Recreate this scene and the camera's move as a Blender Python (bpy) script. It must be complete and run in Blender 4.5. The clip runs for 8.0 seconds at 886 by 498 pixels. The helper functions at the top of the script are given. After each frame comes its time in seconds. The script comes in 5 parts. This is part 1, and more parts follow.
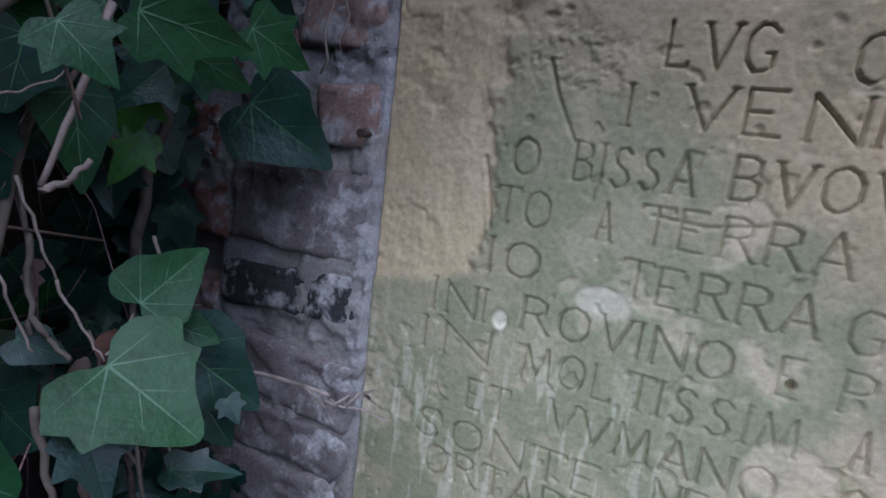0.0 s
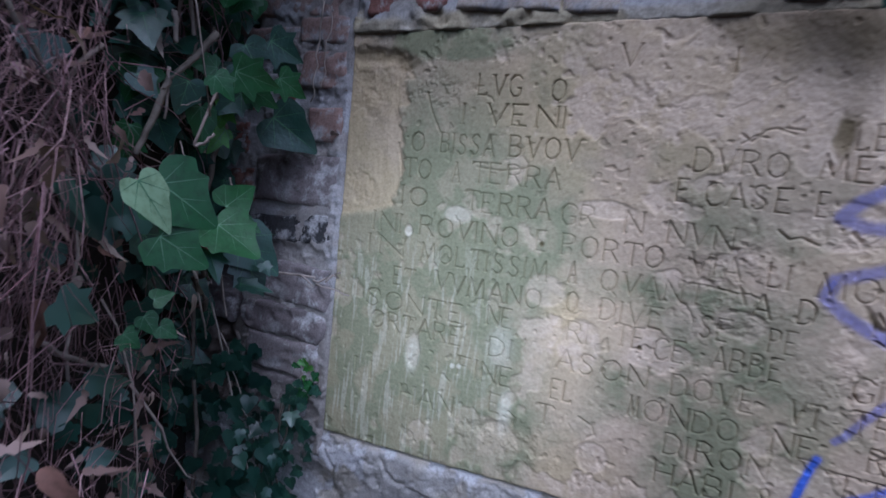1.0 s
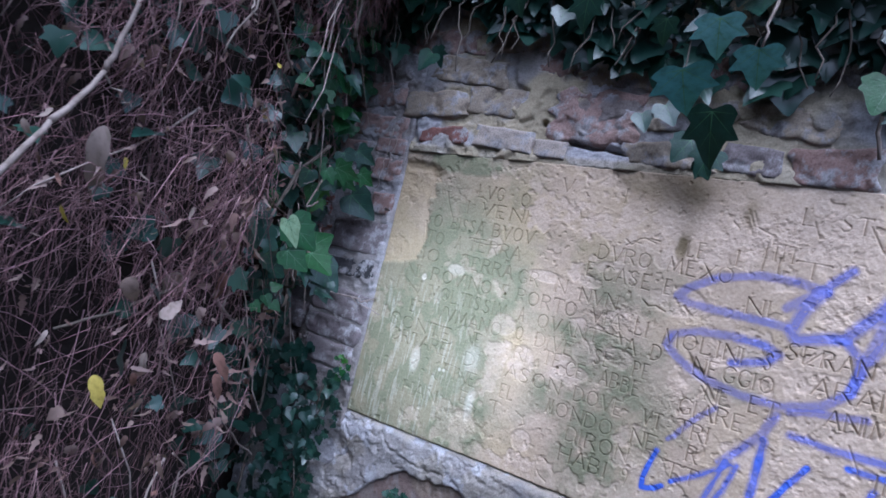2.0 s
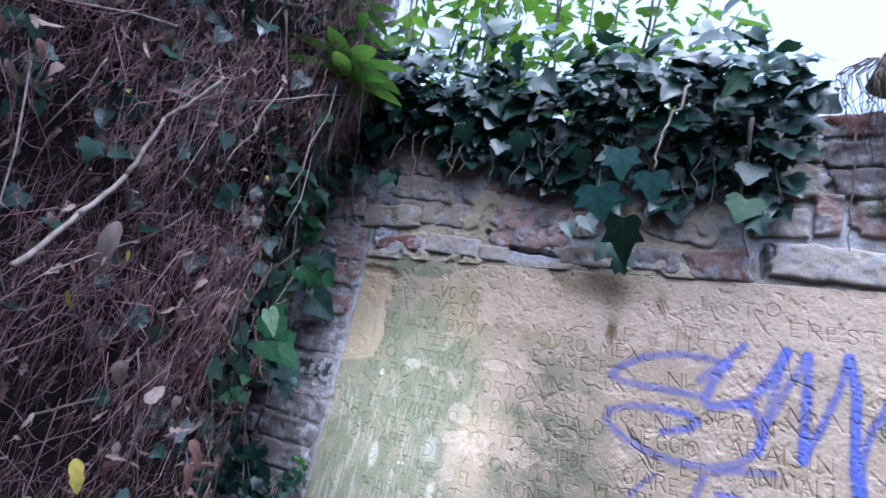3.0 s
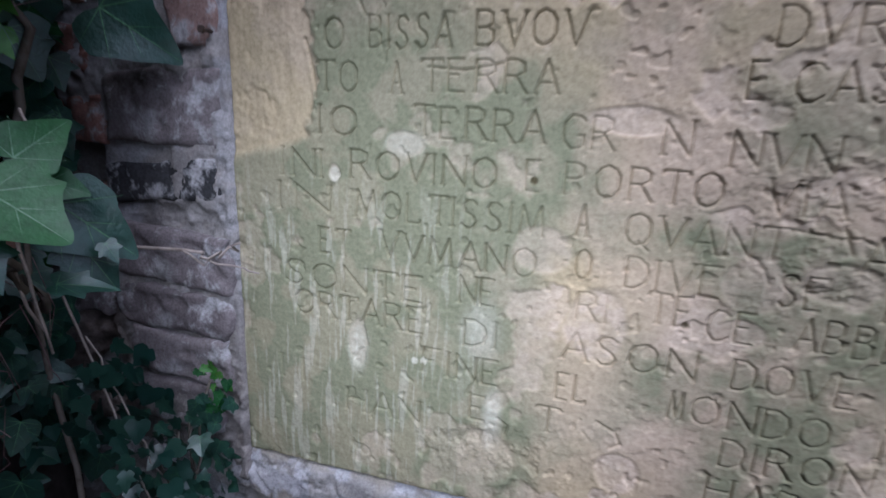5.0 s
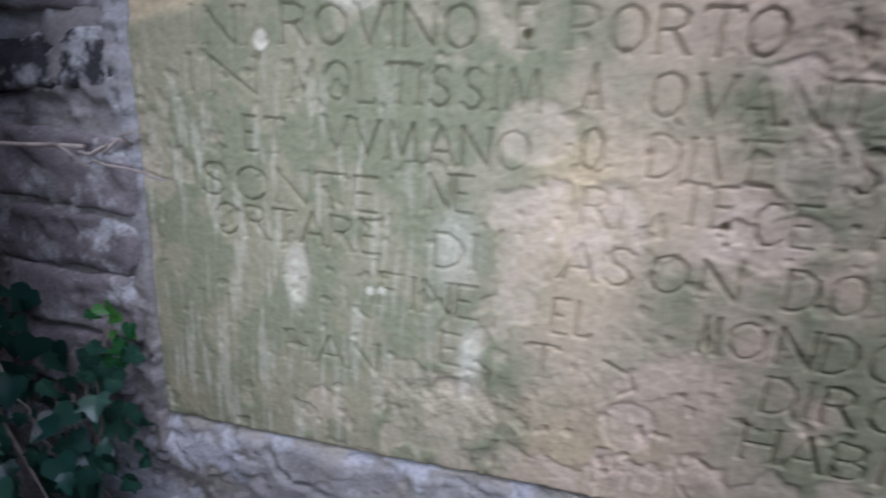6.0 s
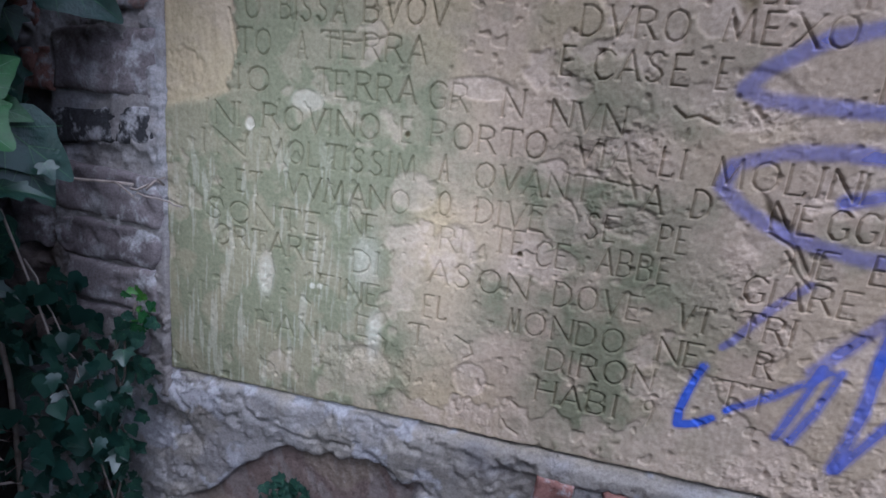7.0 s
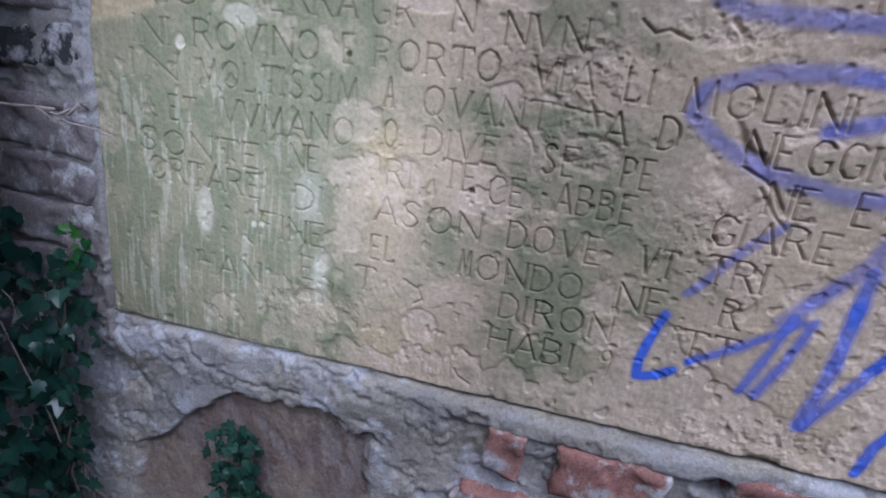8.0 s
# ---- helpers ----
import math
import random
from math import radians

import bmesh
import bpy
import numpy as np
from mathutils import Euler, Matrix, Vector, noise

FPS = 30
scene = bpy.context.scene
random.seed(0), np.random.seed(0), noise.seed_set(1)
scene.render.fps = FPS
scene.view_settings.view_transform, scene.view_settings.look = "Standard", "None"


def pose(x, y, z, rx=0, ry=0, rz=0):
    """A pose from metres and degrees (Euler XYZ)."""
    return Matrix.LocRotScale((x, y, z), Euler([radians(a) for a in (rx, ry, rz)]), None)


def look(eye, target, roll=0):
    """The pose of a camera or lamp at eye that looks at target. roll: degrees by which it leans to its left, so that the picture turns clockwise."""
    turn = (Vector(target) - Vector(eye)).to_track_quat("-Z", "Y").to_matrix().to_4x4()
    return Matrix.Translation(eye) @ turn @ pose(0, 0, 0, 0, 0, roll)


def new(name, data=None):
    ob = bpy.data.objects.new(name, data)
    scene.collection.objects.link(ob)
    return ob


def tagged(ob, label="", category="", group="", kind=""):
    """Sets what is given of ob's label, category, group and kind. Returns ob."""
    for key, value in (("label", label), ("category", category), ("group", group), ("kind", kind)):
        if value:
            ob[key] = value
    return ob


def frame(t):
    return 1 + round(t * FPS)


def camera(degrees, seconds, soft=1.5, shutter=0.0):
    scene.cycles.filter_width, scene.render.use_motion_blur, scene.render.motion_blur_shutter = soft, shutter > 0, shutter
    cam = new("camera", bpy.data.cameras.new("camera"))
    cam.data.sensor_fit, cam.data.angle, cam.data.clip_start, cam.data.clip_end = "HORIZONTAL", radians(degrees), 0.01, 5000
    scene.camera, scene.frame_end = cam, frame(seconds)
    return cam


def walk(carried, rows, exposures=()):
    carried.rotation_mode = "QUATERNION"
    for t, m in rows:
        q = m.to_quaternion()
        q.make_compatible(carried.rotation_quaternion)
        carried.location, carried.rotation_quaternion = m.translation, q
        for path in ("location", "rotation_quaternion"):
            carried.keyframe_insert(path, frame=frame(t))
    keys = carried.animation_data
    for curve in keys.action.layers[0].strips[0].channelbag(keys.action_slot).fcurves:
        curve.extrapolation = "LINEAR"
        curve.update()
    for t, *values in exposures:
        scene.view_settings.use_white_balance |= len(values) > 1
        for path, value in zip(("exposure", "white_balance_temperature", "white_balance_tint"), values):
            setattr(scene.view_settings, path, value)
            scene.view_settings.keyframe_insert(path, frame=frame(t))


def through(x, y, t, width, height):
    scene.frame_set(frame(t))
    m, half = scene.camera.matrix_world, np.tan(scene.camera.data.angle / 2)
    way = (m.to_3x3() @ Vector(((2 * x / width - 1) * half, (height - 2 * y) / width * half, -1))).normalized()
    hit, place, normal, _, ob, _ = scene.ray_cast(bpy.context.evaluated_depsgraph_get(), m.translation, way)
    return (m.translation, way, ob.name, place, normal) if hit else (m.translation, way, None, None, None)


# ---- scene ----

# ---------- camera ----------
cam = camera(81, 8.0, soft=1.6, shutter=0.2)
ROWS = [
    (0.0, 0.2538, -0.4124, 1.4237, 77.16, -6.81, 25.37),
    (0.5, 0.2884, -0.4736, 1.4028, 78.64, -7.57, 22.79),
    (1.0, 0.4986, -0.7457, 1.3594, 82.21, -6.00, 22.91),
    (1.2, 0.5750, -0.8374, 1.3427, 85.14, -6.96, 22.82),
    (2.3, 0.7857, -1.1445, 1.3286, 90.81, -14.67, 29.80),
    (2.5, 0.7787, -1.1484, 1.3144, 91.85, -14.93, 29.83),
    (3.0, 0.7709, -1.2474, 1.2417, 105.83, -11.66, 20.19),
    (3.5, 0.7697, -1.2647, 1.2820, 100.75, -9.04, 18.51),
    (4.0, 0.7050, -1.0016, 1.3882, 85.98, -5.06, 16.31),
    (4.5, 0.5903, -0.7489, 1.3880, 79.14, -3.98, 17.26),
    (4.7, 0.5219, -0.6250, 1.3847, 74.42, -1.63, 18.94),
    (5.8, 0.2680, -0.4063, 1.2118, 75.52, -5.86, 15.58),
    (6.0, 0.3971, -0.3946, 1.2369, 73.22, -3.21, 15.33),
    (6.5, 0.5192, -0.4900, 1.2684, 75.06, -4.81, 15.89),
    (7.0, 0.5552, -0.5971, 1.3081, 75.37, -5.97, 15.50),
    (7.5, 0.5828, -0.5955, 1.2896, 73.37, -7.32, 15.99),
    (8.0, 0.6095, -0.5376, 1.2754, 70.96, -6.76, 16.14),
]
EXPOSURES = [(t, e, k, 12) for t, e, k in ((0.0, 0.98, 4800), (1.2, 1.2, 4650), (2.3, 1.86, 4680), (3.5, 1.93, 4720), (4.5, 1.45, 4950), (5.8, 1.15, 4950), (7.0, 1.08, 4850), (8.0, 1.18, 4800))]
walk(cam, [(t, pose(x, y, z, rx, ry, rz)) for t, x, y, z, rx, ry, rz in ROWS], EXPOSURES)

# ---------- world and light ----------
world = bpy.data.worlds.new("world")
scene.world = world
world.use_nodes = True
wn = world.node_tree.nodes
sky = wn.new("ShaderNodeTexSky")
sky.sky_type = "NISHITA"
sky.sun_disc = False
sky.sun_elevation = radians(63)
sky.sun_rotation = radians(162)
sky.air_density = 0.6
sky.dust_density = 9.0
wn["Background"].inputs["Strength"].default_value = 0.15
# thin even cloud over the whole sky
veil = wn.new("ShaderNodeMix")
veil.data_type = "RGBA"
veil.inputs["Factor"].default_value = 0.5
veil.inputs["B"].default_value = (3.3, 3.35, 3.35, 1)
world.node_tree.links.new(sky.outputs[0], veil.inputs["A"])
world.node_tree.links.new(veil.outputs["Result"], wn["Background"].inputs["Color"])

sun = new("sun", bpy.data.lights.new("sun", "SUN"))
sun.data.energy = 0.5
sun.data.angle = radians(50)
sun.data.color = (1.0, 0.97, 0.95)
sun.matrix_world = look((0.95, -2.9, 7.4), (0.0, 0, 1.4))

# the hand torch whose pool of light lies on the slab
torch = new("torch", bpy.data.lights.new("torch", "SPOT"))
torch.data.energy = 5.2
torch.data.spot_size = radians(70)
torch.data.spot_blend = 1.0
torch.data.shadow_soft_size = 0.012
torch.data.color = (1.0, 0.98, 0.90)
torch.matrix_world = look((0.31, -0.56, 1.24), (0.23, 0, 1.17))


# ---------- noise fields ----------
def value_noise(x, z, scale, seed):
    """Smooth random field over arrays x, z with cells of the given size."""
    rng = np.random.RandomState(seed)
    lat = rng.rand(256, 256)
    u, v = x / scale + 37.3, z / scale + 51.7
    i, j = np.floor(u).astype(int), np.floor(v).astype(int)
    a, b = u - i, v - j
    a, b = a * a * (3 - 2 * a), b * b * (3 - 2 * b)
    i0, j0, i1, j1 = i % 256, j % 256, (i + 1) % 256, (j + 1) % 256
    return (lat[i0, j0] * (1 - a) * (1 - b) + lat[i1, j0] * a * (1 - b) + lat[i0, j1] * (1 - a) * b + lat[i1, j1] * a * b)


def fbm(x, z, scale, octaves, seed, gain=0.5):
    total, amp, norm = 0.0, 1.0, 0.0
    for k in range(octaves):
        c, s = math.cos(0.6 + 1.1 * k), math.sin(0.6 + 1.1 * k)
        total = total + amp * value_noise(c * x - s * z, s * x + c * z, scale / 2 ** k, seed + k)
        norm += amp
        amp *= gain
    return total / norm


def smooth(a, b, v):
    t = np.clip((v - a) / (b - a), 0, 1)
    return t * t * (3 - 2 * t)


def blob(x, z, cx, cz, rx, rz, soft=0.5):
    """1 inside an ellipse, falling off at its rim."""
    r = np.sqrt(((x - cx) / rx) ** 2 + ((z - cz) / rz) ** 2)
    return 1 - smooth(1 - soft, 1 + soft, r)


# ---------- materials ----------
def material(name, rough=0.8, spec=0.3):
    m = bpy.data.materials.new(name)
    m.use_nodes = True
    n = m.node_tree.nodes
    p = n["Principled BSDF"]
    p.inputs["Roughness"].default_value = rough
    p.inputs["Specular IOR Level"].default_value = spec
    return m, n, m.node_tree.links, p


def mix_rgb(n, l, fac, a, b, mode="MIX"):
    x = n.new("ShaderNodeMix")
    x.data_type = "RGBA"
    x.blend_type = mode
    for sock, val in ((x.inputs["Factor"], fac), (x.inputs["A"], a), (x.inputs["B"], b)):
        if isinstance(val, (int, float)):
            sock.default_value = val
        elif isinstance(val, tuple):
            sock.default_value = (*val, 1)
        else:
            l.new(val, sock)
    return x.outputs["Result"]


def noise_node(n, l, scale, detail=6.0, rough=0.6, coord="Object"):
    t = n.new("ShaderNodeTexCoord")
    x = n.new("ShaderNodeTexNoise")
    x.inputs["Scale"].default_value = scale
    x.inputs["Detail"].default_value = detail
    x.inputs["Roughness"].default_value = rough
    l.new(t.outputs[coord], x.inputs["Vector"])
    return x.outputs["Fac"]


def ramp(n, l, fac, lo, hi):
    x = n.new("ShaderNodeMapRange")
    x.interpolation_type = "SMOOTHSTEP"
    l.new(fac, x.inputs["Value"])
    x.inputs["From Min"].default_value, x.inputs["From Max"].default_value = lo, hi
    return x.outputs["Result"]


def attr(n, name):
    x = n.new("ShaderNodeAttribute")
    x.attribute_name = name
    return x.outputs["Fac"]


def bump(n, l, p, height, strength, distance):
    x = n.new("ShaderNodeBump")
    x.inputs["Strength"].default_value = strength
    x.inputs["Distance"].default_value = distance
    l.new(height, x.inputs["Height"])
    l.new(x.outputs[0], p.inputs["Normal"])


def rand_of(n):
    return n.new("ShaderNodeObjectInfo").outputs["Random"]


def stone_material():
    m, n, l, p = material("sandstone", 0.9, 0.2)
    big, fine = noise_node(n, l, 9, 5), noise_node(n, l, 220, 6, 0.7)
    c = mix_rgb(n, l, ramp(n, l, big, 0.35, 0.65), (0.395, 0.308, 0.222), (0.485, 0.382, 0.285))
    c = mix_rgb(n, l, attr(n, "yellow"), c, (0.44, 0.345, 0.215))
    c = mix_rgb(n, l, attr(n, "flake"), c, (0.53, 0.42, 0.325))
    c = mix_rgb(n, l, attr(n, "algae"), c, (0.200, 0.196, 0.122))
    c = mix_rgb(n, l, attr(n, "grime_shade"), c, (0.15, 0.115, 0.06))
    c = mix_rgb(n, l, attr(n, "pale"), c, (0.62, 0.57, 0.47))
    c = mix_rgb(n, l, ramp(n, l, fine, 0.3, 0.75), c, mix_rgb(n, l, 1.0, c, (0.72, 0.70, 0.68), "MULTIPLY"))
    l.new(c, p.inputs["Base Color"])
    bump(n, l, p, fine, 0.22, 0.002)
    return m


def paint_material():
    """Blue and violet spray paint that thins out at the rim of the stroke."""
    m, n, l, p = material("blue_spray_paint", 0.55, 0.4)
    c = mix_rgb(n, l, ramp(n, l, noise_node(n, l, 8, 3), 0.44, 0.68), (0.215, 0.195, 0.45), (0.135, 0.155, 0.50))
    c = mix_rgb(n, l, attr(n, "ink"), c, (0.045, 0.12, 0.64))
    l.new(c, p.inputs["Base Color"])
    thin = n.new("ShaderNodeMath")
    thin.operation = "MULTIPLY"
    l.new(attr(n, "cover"), thin.inputs[0])
    l.new(ramp(n, l, noise_node(n, l, 160, 5), 0.1, 0.42), thin.inputs[1])
    tr = n.new("ShaderNodeBsdfTransparent")
    mx = n.new("ShaderNodeMixShader")
    l.new(thin.outputs[0], mx.inputs[0])
    l.new(tr.outputs[0], mx.inputs[1])
    l.new(p.outputs[0], mx.inputs[2])
    l.new(mx.outputs[0], n["Material Output"].inputs["Surface"])
    return m


def mortar_material():
    m, n, l, p = material("lime_mortar", 0.95, 0.15)
    big, mid, fine = noise_node(n, l, 7, 4), noise_node(n, l, 40, 6), noise_node(n, l, 260, 5, 0.7)
    c = mix_rgb(n, l, ramp(n, l, big, 0.35, 0.65), (0.255, 0.235, 0.228), (0.36, 0.335, 0.325))
    c = mix_rgb(n, l, ramp(n, l, mid, 0.5, 0.7), c, (0.30, 0.27, 0.25))
    c = mix_rgb(n, l, attr(n, "brown"), c, (0.19, 0.14, 0.122))
    c = mix_rgb(n, l, attr(n, "tan"), c, (0.40, 0.34, 0.24))
    c = mix_rgb(n, l, attr(n, "pale"), c, (0.46, 0.445, 0.47))
    c = mix_rgb(n, l, ramp(n, l, fine, 0.35, 0.7), c, mix_rgb(n, l, 1.0, c, (0.7, 0.69, 0.68), "MULTIPLY"))
    l.new(c, p.inputs["Base Color"])
    bump(n, l, p, noise_node(n, l, 95, 9, 0.75), 0.9, 0.005)
    return m


def brick_material(name, a, b, lime):
    """Old brick with lime smears; lime is how much of the face they cover."""
    m, n, l, p = material(name, 0.92, 0.15)
    mid, fine = noise_node(n, l, 28, 6, 0.65), noise_node(n, l, 240, 5, 0.7)
    c = mix_rgb(n, l, rand_of(n), a, b)
    c = mix_rgb(n, l, ramp(n, l, mid, 0.62 - 0.3 * lime, 0.75 - 0.3 * lime), c, (0.37, 0.35, 0.355))
    c = mix_rgb(n, l, ramp(n, l, noise_node(n, l, 13, 6, 0.65), 0.57, 0.75), c, (0.11, 0.09, 0.085))
    c = mix_rgb(n, l, ramp(n, l, fine, 0.35, 0.7), c, mix_rgb(n, l, 1.0, c, (0.62, 0.6, 0.58), "MULTIPLY"))
    l.new(c, p.inputs["Base Color"])
    bump(n, l, p, fine, 0.5, 0.002)
    return m


def leaf_material(name, a, b, rough=0.38, through=0.25, spec=0.35, each=False):
    m, n, l, p = material(name, rough, spec)
    pick = n.new("ShaderNodeNewGeometry").outputs["Random Per Island"] if each else rand_of(n)
    c = mix_rgb(n, l, pick, a, b)
    blot = noise_node(n, l, 5, 4)
    c = mix_rgb(n, l, ramp(n, l, blot, 0.4, 0.75), c, mix_rgb(n, l, 1.0, c, (0.6, 0.62, 0.55), "MULTIPLY"))
    l.new(c, p.inputs["Base Color"])
    bump(n, l, p, noise_node(n, l, 14, 3), 0.12, 0.01)
    if through:
        t = n.new("ShaderNodeBsdfTranslucent")
        l.new(mix_rgb(n, l, 1.0, c, (1.3, 1.5, 0.7), "MULTIPLY"), t.inputs["Color"])
        mx = n.new("ShaderNodeMixShader")
        mx.inputs[0].default_value = through
        l.new(p.outputs[0], mx.inputs[1])
        l.new(t.outputs[0], mx.inputs[2])
        l.new(mx.outputs[0], n["Material Output"].inputs["Surface"])
    return m


def stem_material(name, a, b, rough=0.85):
    m, n, l, p = material(name, rough, 0.2)
    c = mix_rgb(n, l, n.new("ShaderNodeNewGeometry").outputs["Random Per Island"], a, b)
    c = mix_rgb(n, l, ramp(n, l, noise_node(n, l, 60, 4), 0.4, 0.7), c, mix_rgb(n, l, 1.0, c, (0.6, 0.58, 0.56), "MULTIPLY"))
    l.new(c, p.inputs["Base Color"])
    return m


STONE, PAINT, MORTAR = stone_material(), paint_material(), mortar_material()
BRICK_GREY = brick_material("grey_pink_brick", (0.165, 0.138, 0.142), (0.22, 0.188, 0.188), 0.38)
BRICK_RED = brick_material("red_brick", (0.19, 0.092, 0.078), (0.25, 0.135, 0.115), 0.42)
BRICK_PINK = brick_material("worn_pink_brick", (0.25, 0.165, 0.145), (0.31, 0.215, 0.19), 0.45)
BRICK_TAN = brick_material("tan_brick", (0.28, 0.235, 0.185), (0.35, 0.29, 0.23), 0.4)
BRICK_DARK = brick_material("burnt_brick", (0.035, 0.035, 0.04), (0.05, 0.045, 0.045), 0.42)
IVY = leaf_material("ivy_green", (0.010, 0.050, 0.014), (0.021, 0.082, 0.022), 0.46)
IVY_DARK = leaf_material("ivy_dark_green", (0.010, 0.032, 0.026), (0.024, 0.058, 0.042), 0.30, 0.10, 0.5, True)
IVY_YOUNG = leaf_material("ivy_fresh_green", (0.04, 0.13, 0.02), (0.075, 0.18, 0.03), 0.4, 0.3)
# sky sheen of three hanging leaves, put into the blade colour
IVY_SKY_SHEEN = leaf_material("ivy_sky_sheen_green", (0.05, 0.125, 0.14), (0.08, 0.165, 0.18), 0.42)
IVY_BACK = leaf_material("ivy_pale_underside", (0.20, 0.29, 0.17), (0.24, 0.33, 0.2), 0.6)
VEIN = leaf_material("leaf_vein", (0.055, 0.125, 0.06), (0.08, 0.16, 0.08), 0.45, 0)
SEEDLING = leaf_material("bright_yellow_green_leaf", (0.09, 0.175, 0.05), (0.15, 0.235, 0.07), 0.42, 0.25)
DRY = leaf_material("dry_leaf", (0.17, 0.12, 0.10), (0.30, 0.235, 0.205), 0.8, 0.15)
DRY_RED = leaf_material("red_brown_dry_leaf", (0.13, 0.065, 0.05), (0.19, 0.10, 0.08), 0.8, 0.15)
LITTER = leaf_material("curled_dry_litter", (0.12, 0.07, 0.062), (0.30, 0.215, 0.195), 0.85, 0.2, 0.2, True)
YELLOW = leaf_material("yellowed_leaf", (0.38, 0.30, 0.05), (0.48, 0.38, 0.10), 0.7, 0.2)
TWIG = stem_material("brown_twig", (0.135, 0.070, 0.073), (0.33, 0.21, 0.21))
MAUVE = stem_material("mauve_vine", (0.155, 0.078, 0.088), (0.34, 0.21, 0.225))
STICK = stem_material("grey_bark", (0.20, 0.16, 0.14), (0.30, 0.25, 0.22))
BARK = stem_material("dark_bark", (0.10, 0.085, 0.07), (0.16, 0.13, 0.11))
ROOT_BARK = stem_material("dark_root_bark", (0.055, 0.04, 0.032), (0.10, 0.075, 0.06), 0.95)
BROWN_STEM = stem_material("brown_stem", (0.17, 0.125, 0.11), (0.33, 0.27, 0.24))
# near-black earth; the deep shade behind the vines is put into this colour
EARTH_SHADE = stem_material("shade_dark_earth", (0.022, 0.017, 0.015), (0.032, 0.024, 0.022), 1.0)


# ---------- mesh helpers ----------
def part(name, me, parent, label=""):
    ob = new(name, me)
    ob.parent = parent
    return tagged(ob, label)


def mesh_of(name, verts, faces, mats, slots=None, flat=False):
    me = bpy.data.meshes.new(name)
    me.from_pydata([tuple(v) for v in verts], [], faces)
    for m in mats:
        me.materials.append(m)
    if slots is not None:
        me.polygons.foreach_set("material_index", slots)
    if not flat:
        me.polygons.foreach_set("use_smooth", [True] * len(me.polygons))
    me.update()
    return me


def sheet(name, X, Y, Z, mat, layers, keep=None):
    """A grid mesh from 2D arrays, with float layers on its points; keep picks faces."""
    nz, nx = X.shape
    co = np.stack([X, Y, Z], -1).reshape(-1, 3).astype(np.float32)
    idx = np.arange(nz * nx).reshape(nz, nx)
    q = np.stack([idx[:-1, :-1], idx[:-1, 1:], idx[1:, 1:], idx[1:, :-1]], -1).reshape(-1, 4)
    if keep is not None:
        q = q[keep.reshape(-1)]
        used = np.unique(q)
        back = np.zeros(nz * nx, int)
        back[used] = np.arange(len(used))
        q, co = back[q], co[used]
        layers = {k: v.reshape(-1)[used] for k, v in layers.items()}
    me = bpy.data.meshes.new(name)
    me.vertices.add(len(co))
    me.vertices.foreach_set("co", co.reshape(-1))
    me.loops.add(q.size)
    me.loops.foreach_set("vertex_index", q.reshape(-1).astype(np.int32))
    me.polygons.add(len(q))
    me.polygons.foreach_set("loop_start", np.arange(0, q.size, 4, dtype=np.int32))
    me.polygons.foreach_set("use_smooth", np.ones(len(q), bool))
    me.update(calc_edges=True)
    for k, v in layers.items():
        me.attributes.new(k, "FLOAT", "POINT").data.foreach_set("value", v.reshape(-1).astype(np.float32))
    me.materials.append(mat)
    return me


def box_mesh(name, x0, x1, y0, y1, z0, z1, mat):
    v = [(x, y, z) for x in (x0, x1) for y in (y0, y1) for z in (z0, z1)]
    f = [(0, 1, 3, 2), (4, 6, 7, 5), (0, 4, 5, 1), (2, 3, 7, 6), (0, 2, 6, 4), (1, 5, 7, 3)]
    return mesh_of(name, v, f, [mat], flat=True)


def tube(verts, faces, pts, r0, r1, sides=5):
    """Adds a tapered tube along pts to the lists."""
    pts = [Vector(p) for p in pts]
    start = len(verts)
    for i, p in enumerate(pts):
        d = (pts[min(i + 1, len(pts) - 1)] - pts[max(i - 1, 0)]).normalized()
        a = d.orthogonal().normalized()
        b = d.cross(a)
        r = r0 + (r1 - r0) * i / max(1, len(pts) - 1)
        for k in range(sides):
            t = 2 * math.pi * k / sides
            verts.append(p + a * (r * math.cos(t)) + b * (r * math.sin(t)))
    for i in range(len(pts) - 1):
        for k in range(sides):
            a, b = start + i * sides + k, start + i * sides + (k + 1) % sides
            faces.append((a, b, b + sides, a + sides))
    faces.append(tuple(range(start + sides - 1, start - 1, -1)))
    faces.append(tuple(range(start + (len(pts) - 1) * sides, start + len(pts) * sides)))


def bent(a, b, sag, wob, steps, rng):
    """Points from a to b with a sag and small kinks."""
    a, b = Vector(a), Vector(b)
    out = []
    for i in range(steps + 1):
        t = i / steps
        p = a.lerp(b, t) + Vector((0, 0, -sag * 4 * t * (1 - t)))
        if 0 < i < steps:
            p += Vector((rng.uniform(-wob, wob), rng.uniform(-wob, wob), rng.uniform(-wob, wob)))
        out.append(p)
    return out


# ---------- the ground and the wall ----------
gv = 40
gx, gy = np.meshgrid(np.concatenate([np.linspace(-400, -6, 12), np.linspace(-5, 6, gv), np.linspace(7, 400, 12)]),
                     np.concatenate([np.linspace(-400, -6, 12), np.linspace(-5, 6, gv), np.linspace(7, 400, 12)]))
gz = 0.06 * (fbm(gx, gy, 0.9, 4, 3) - 0.5)
ground = new("ground", sheet("ground", gx, gy, gz, EARTH_SHADE, {}))
tagged(ground, "dark earth path in front of the wall", "ground", kind="structure")

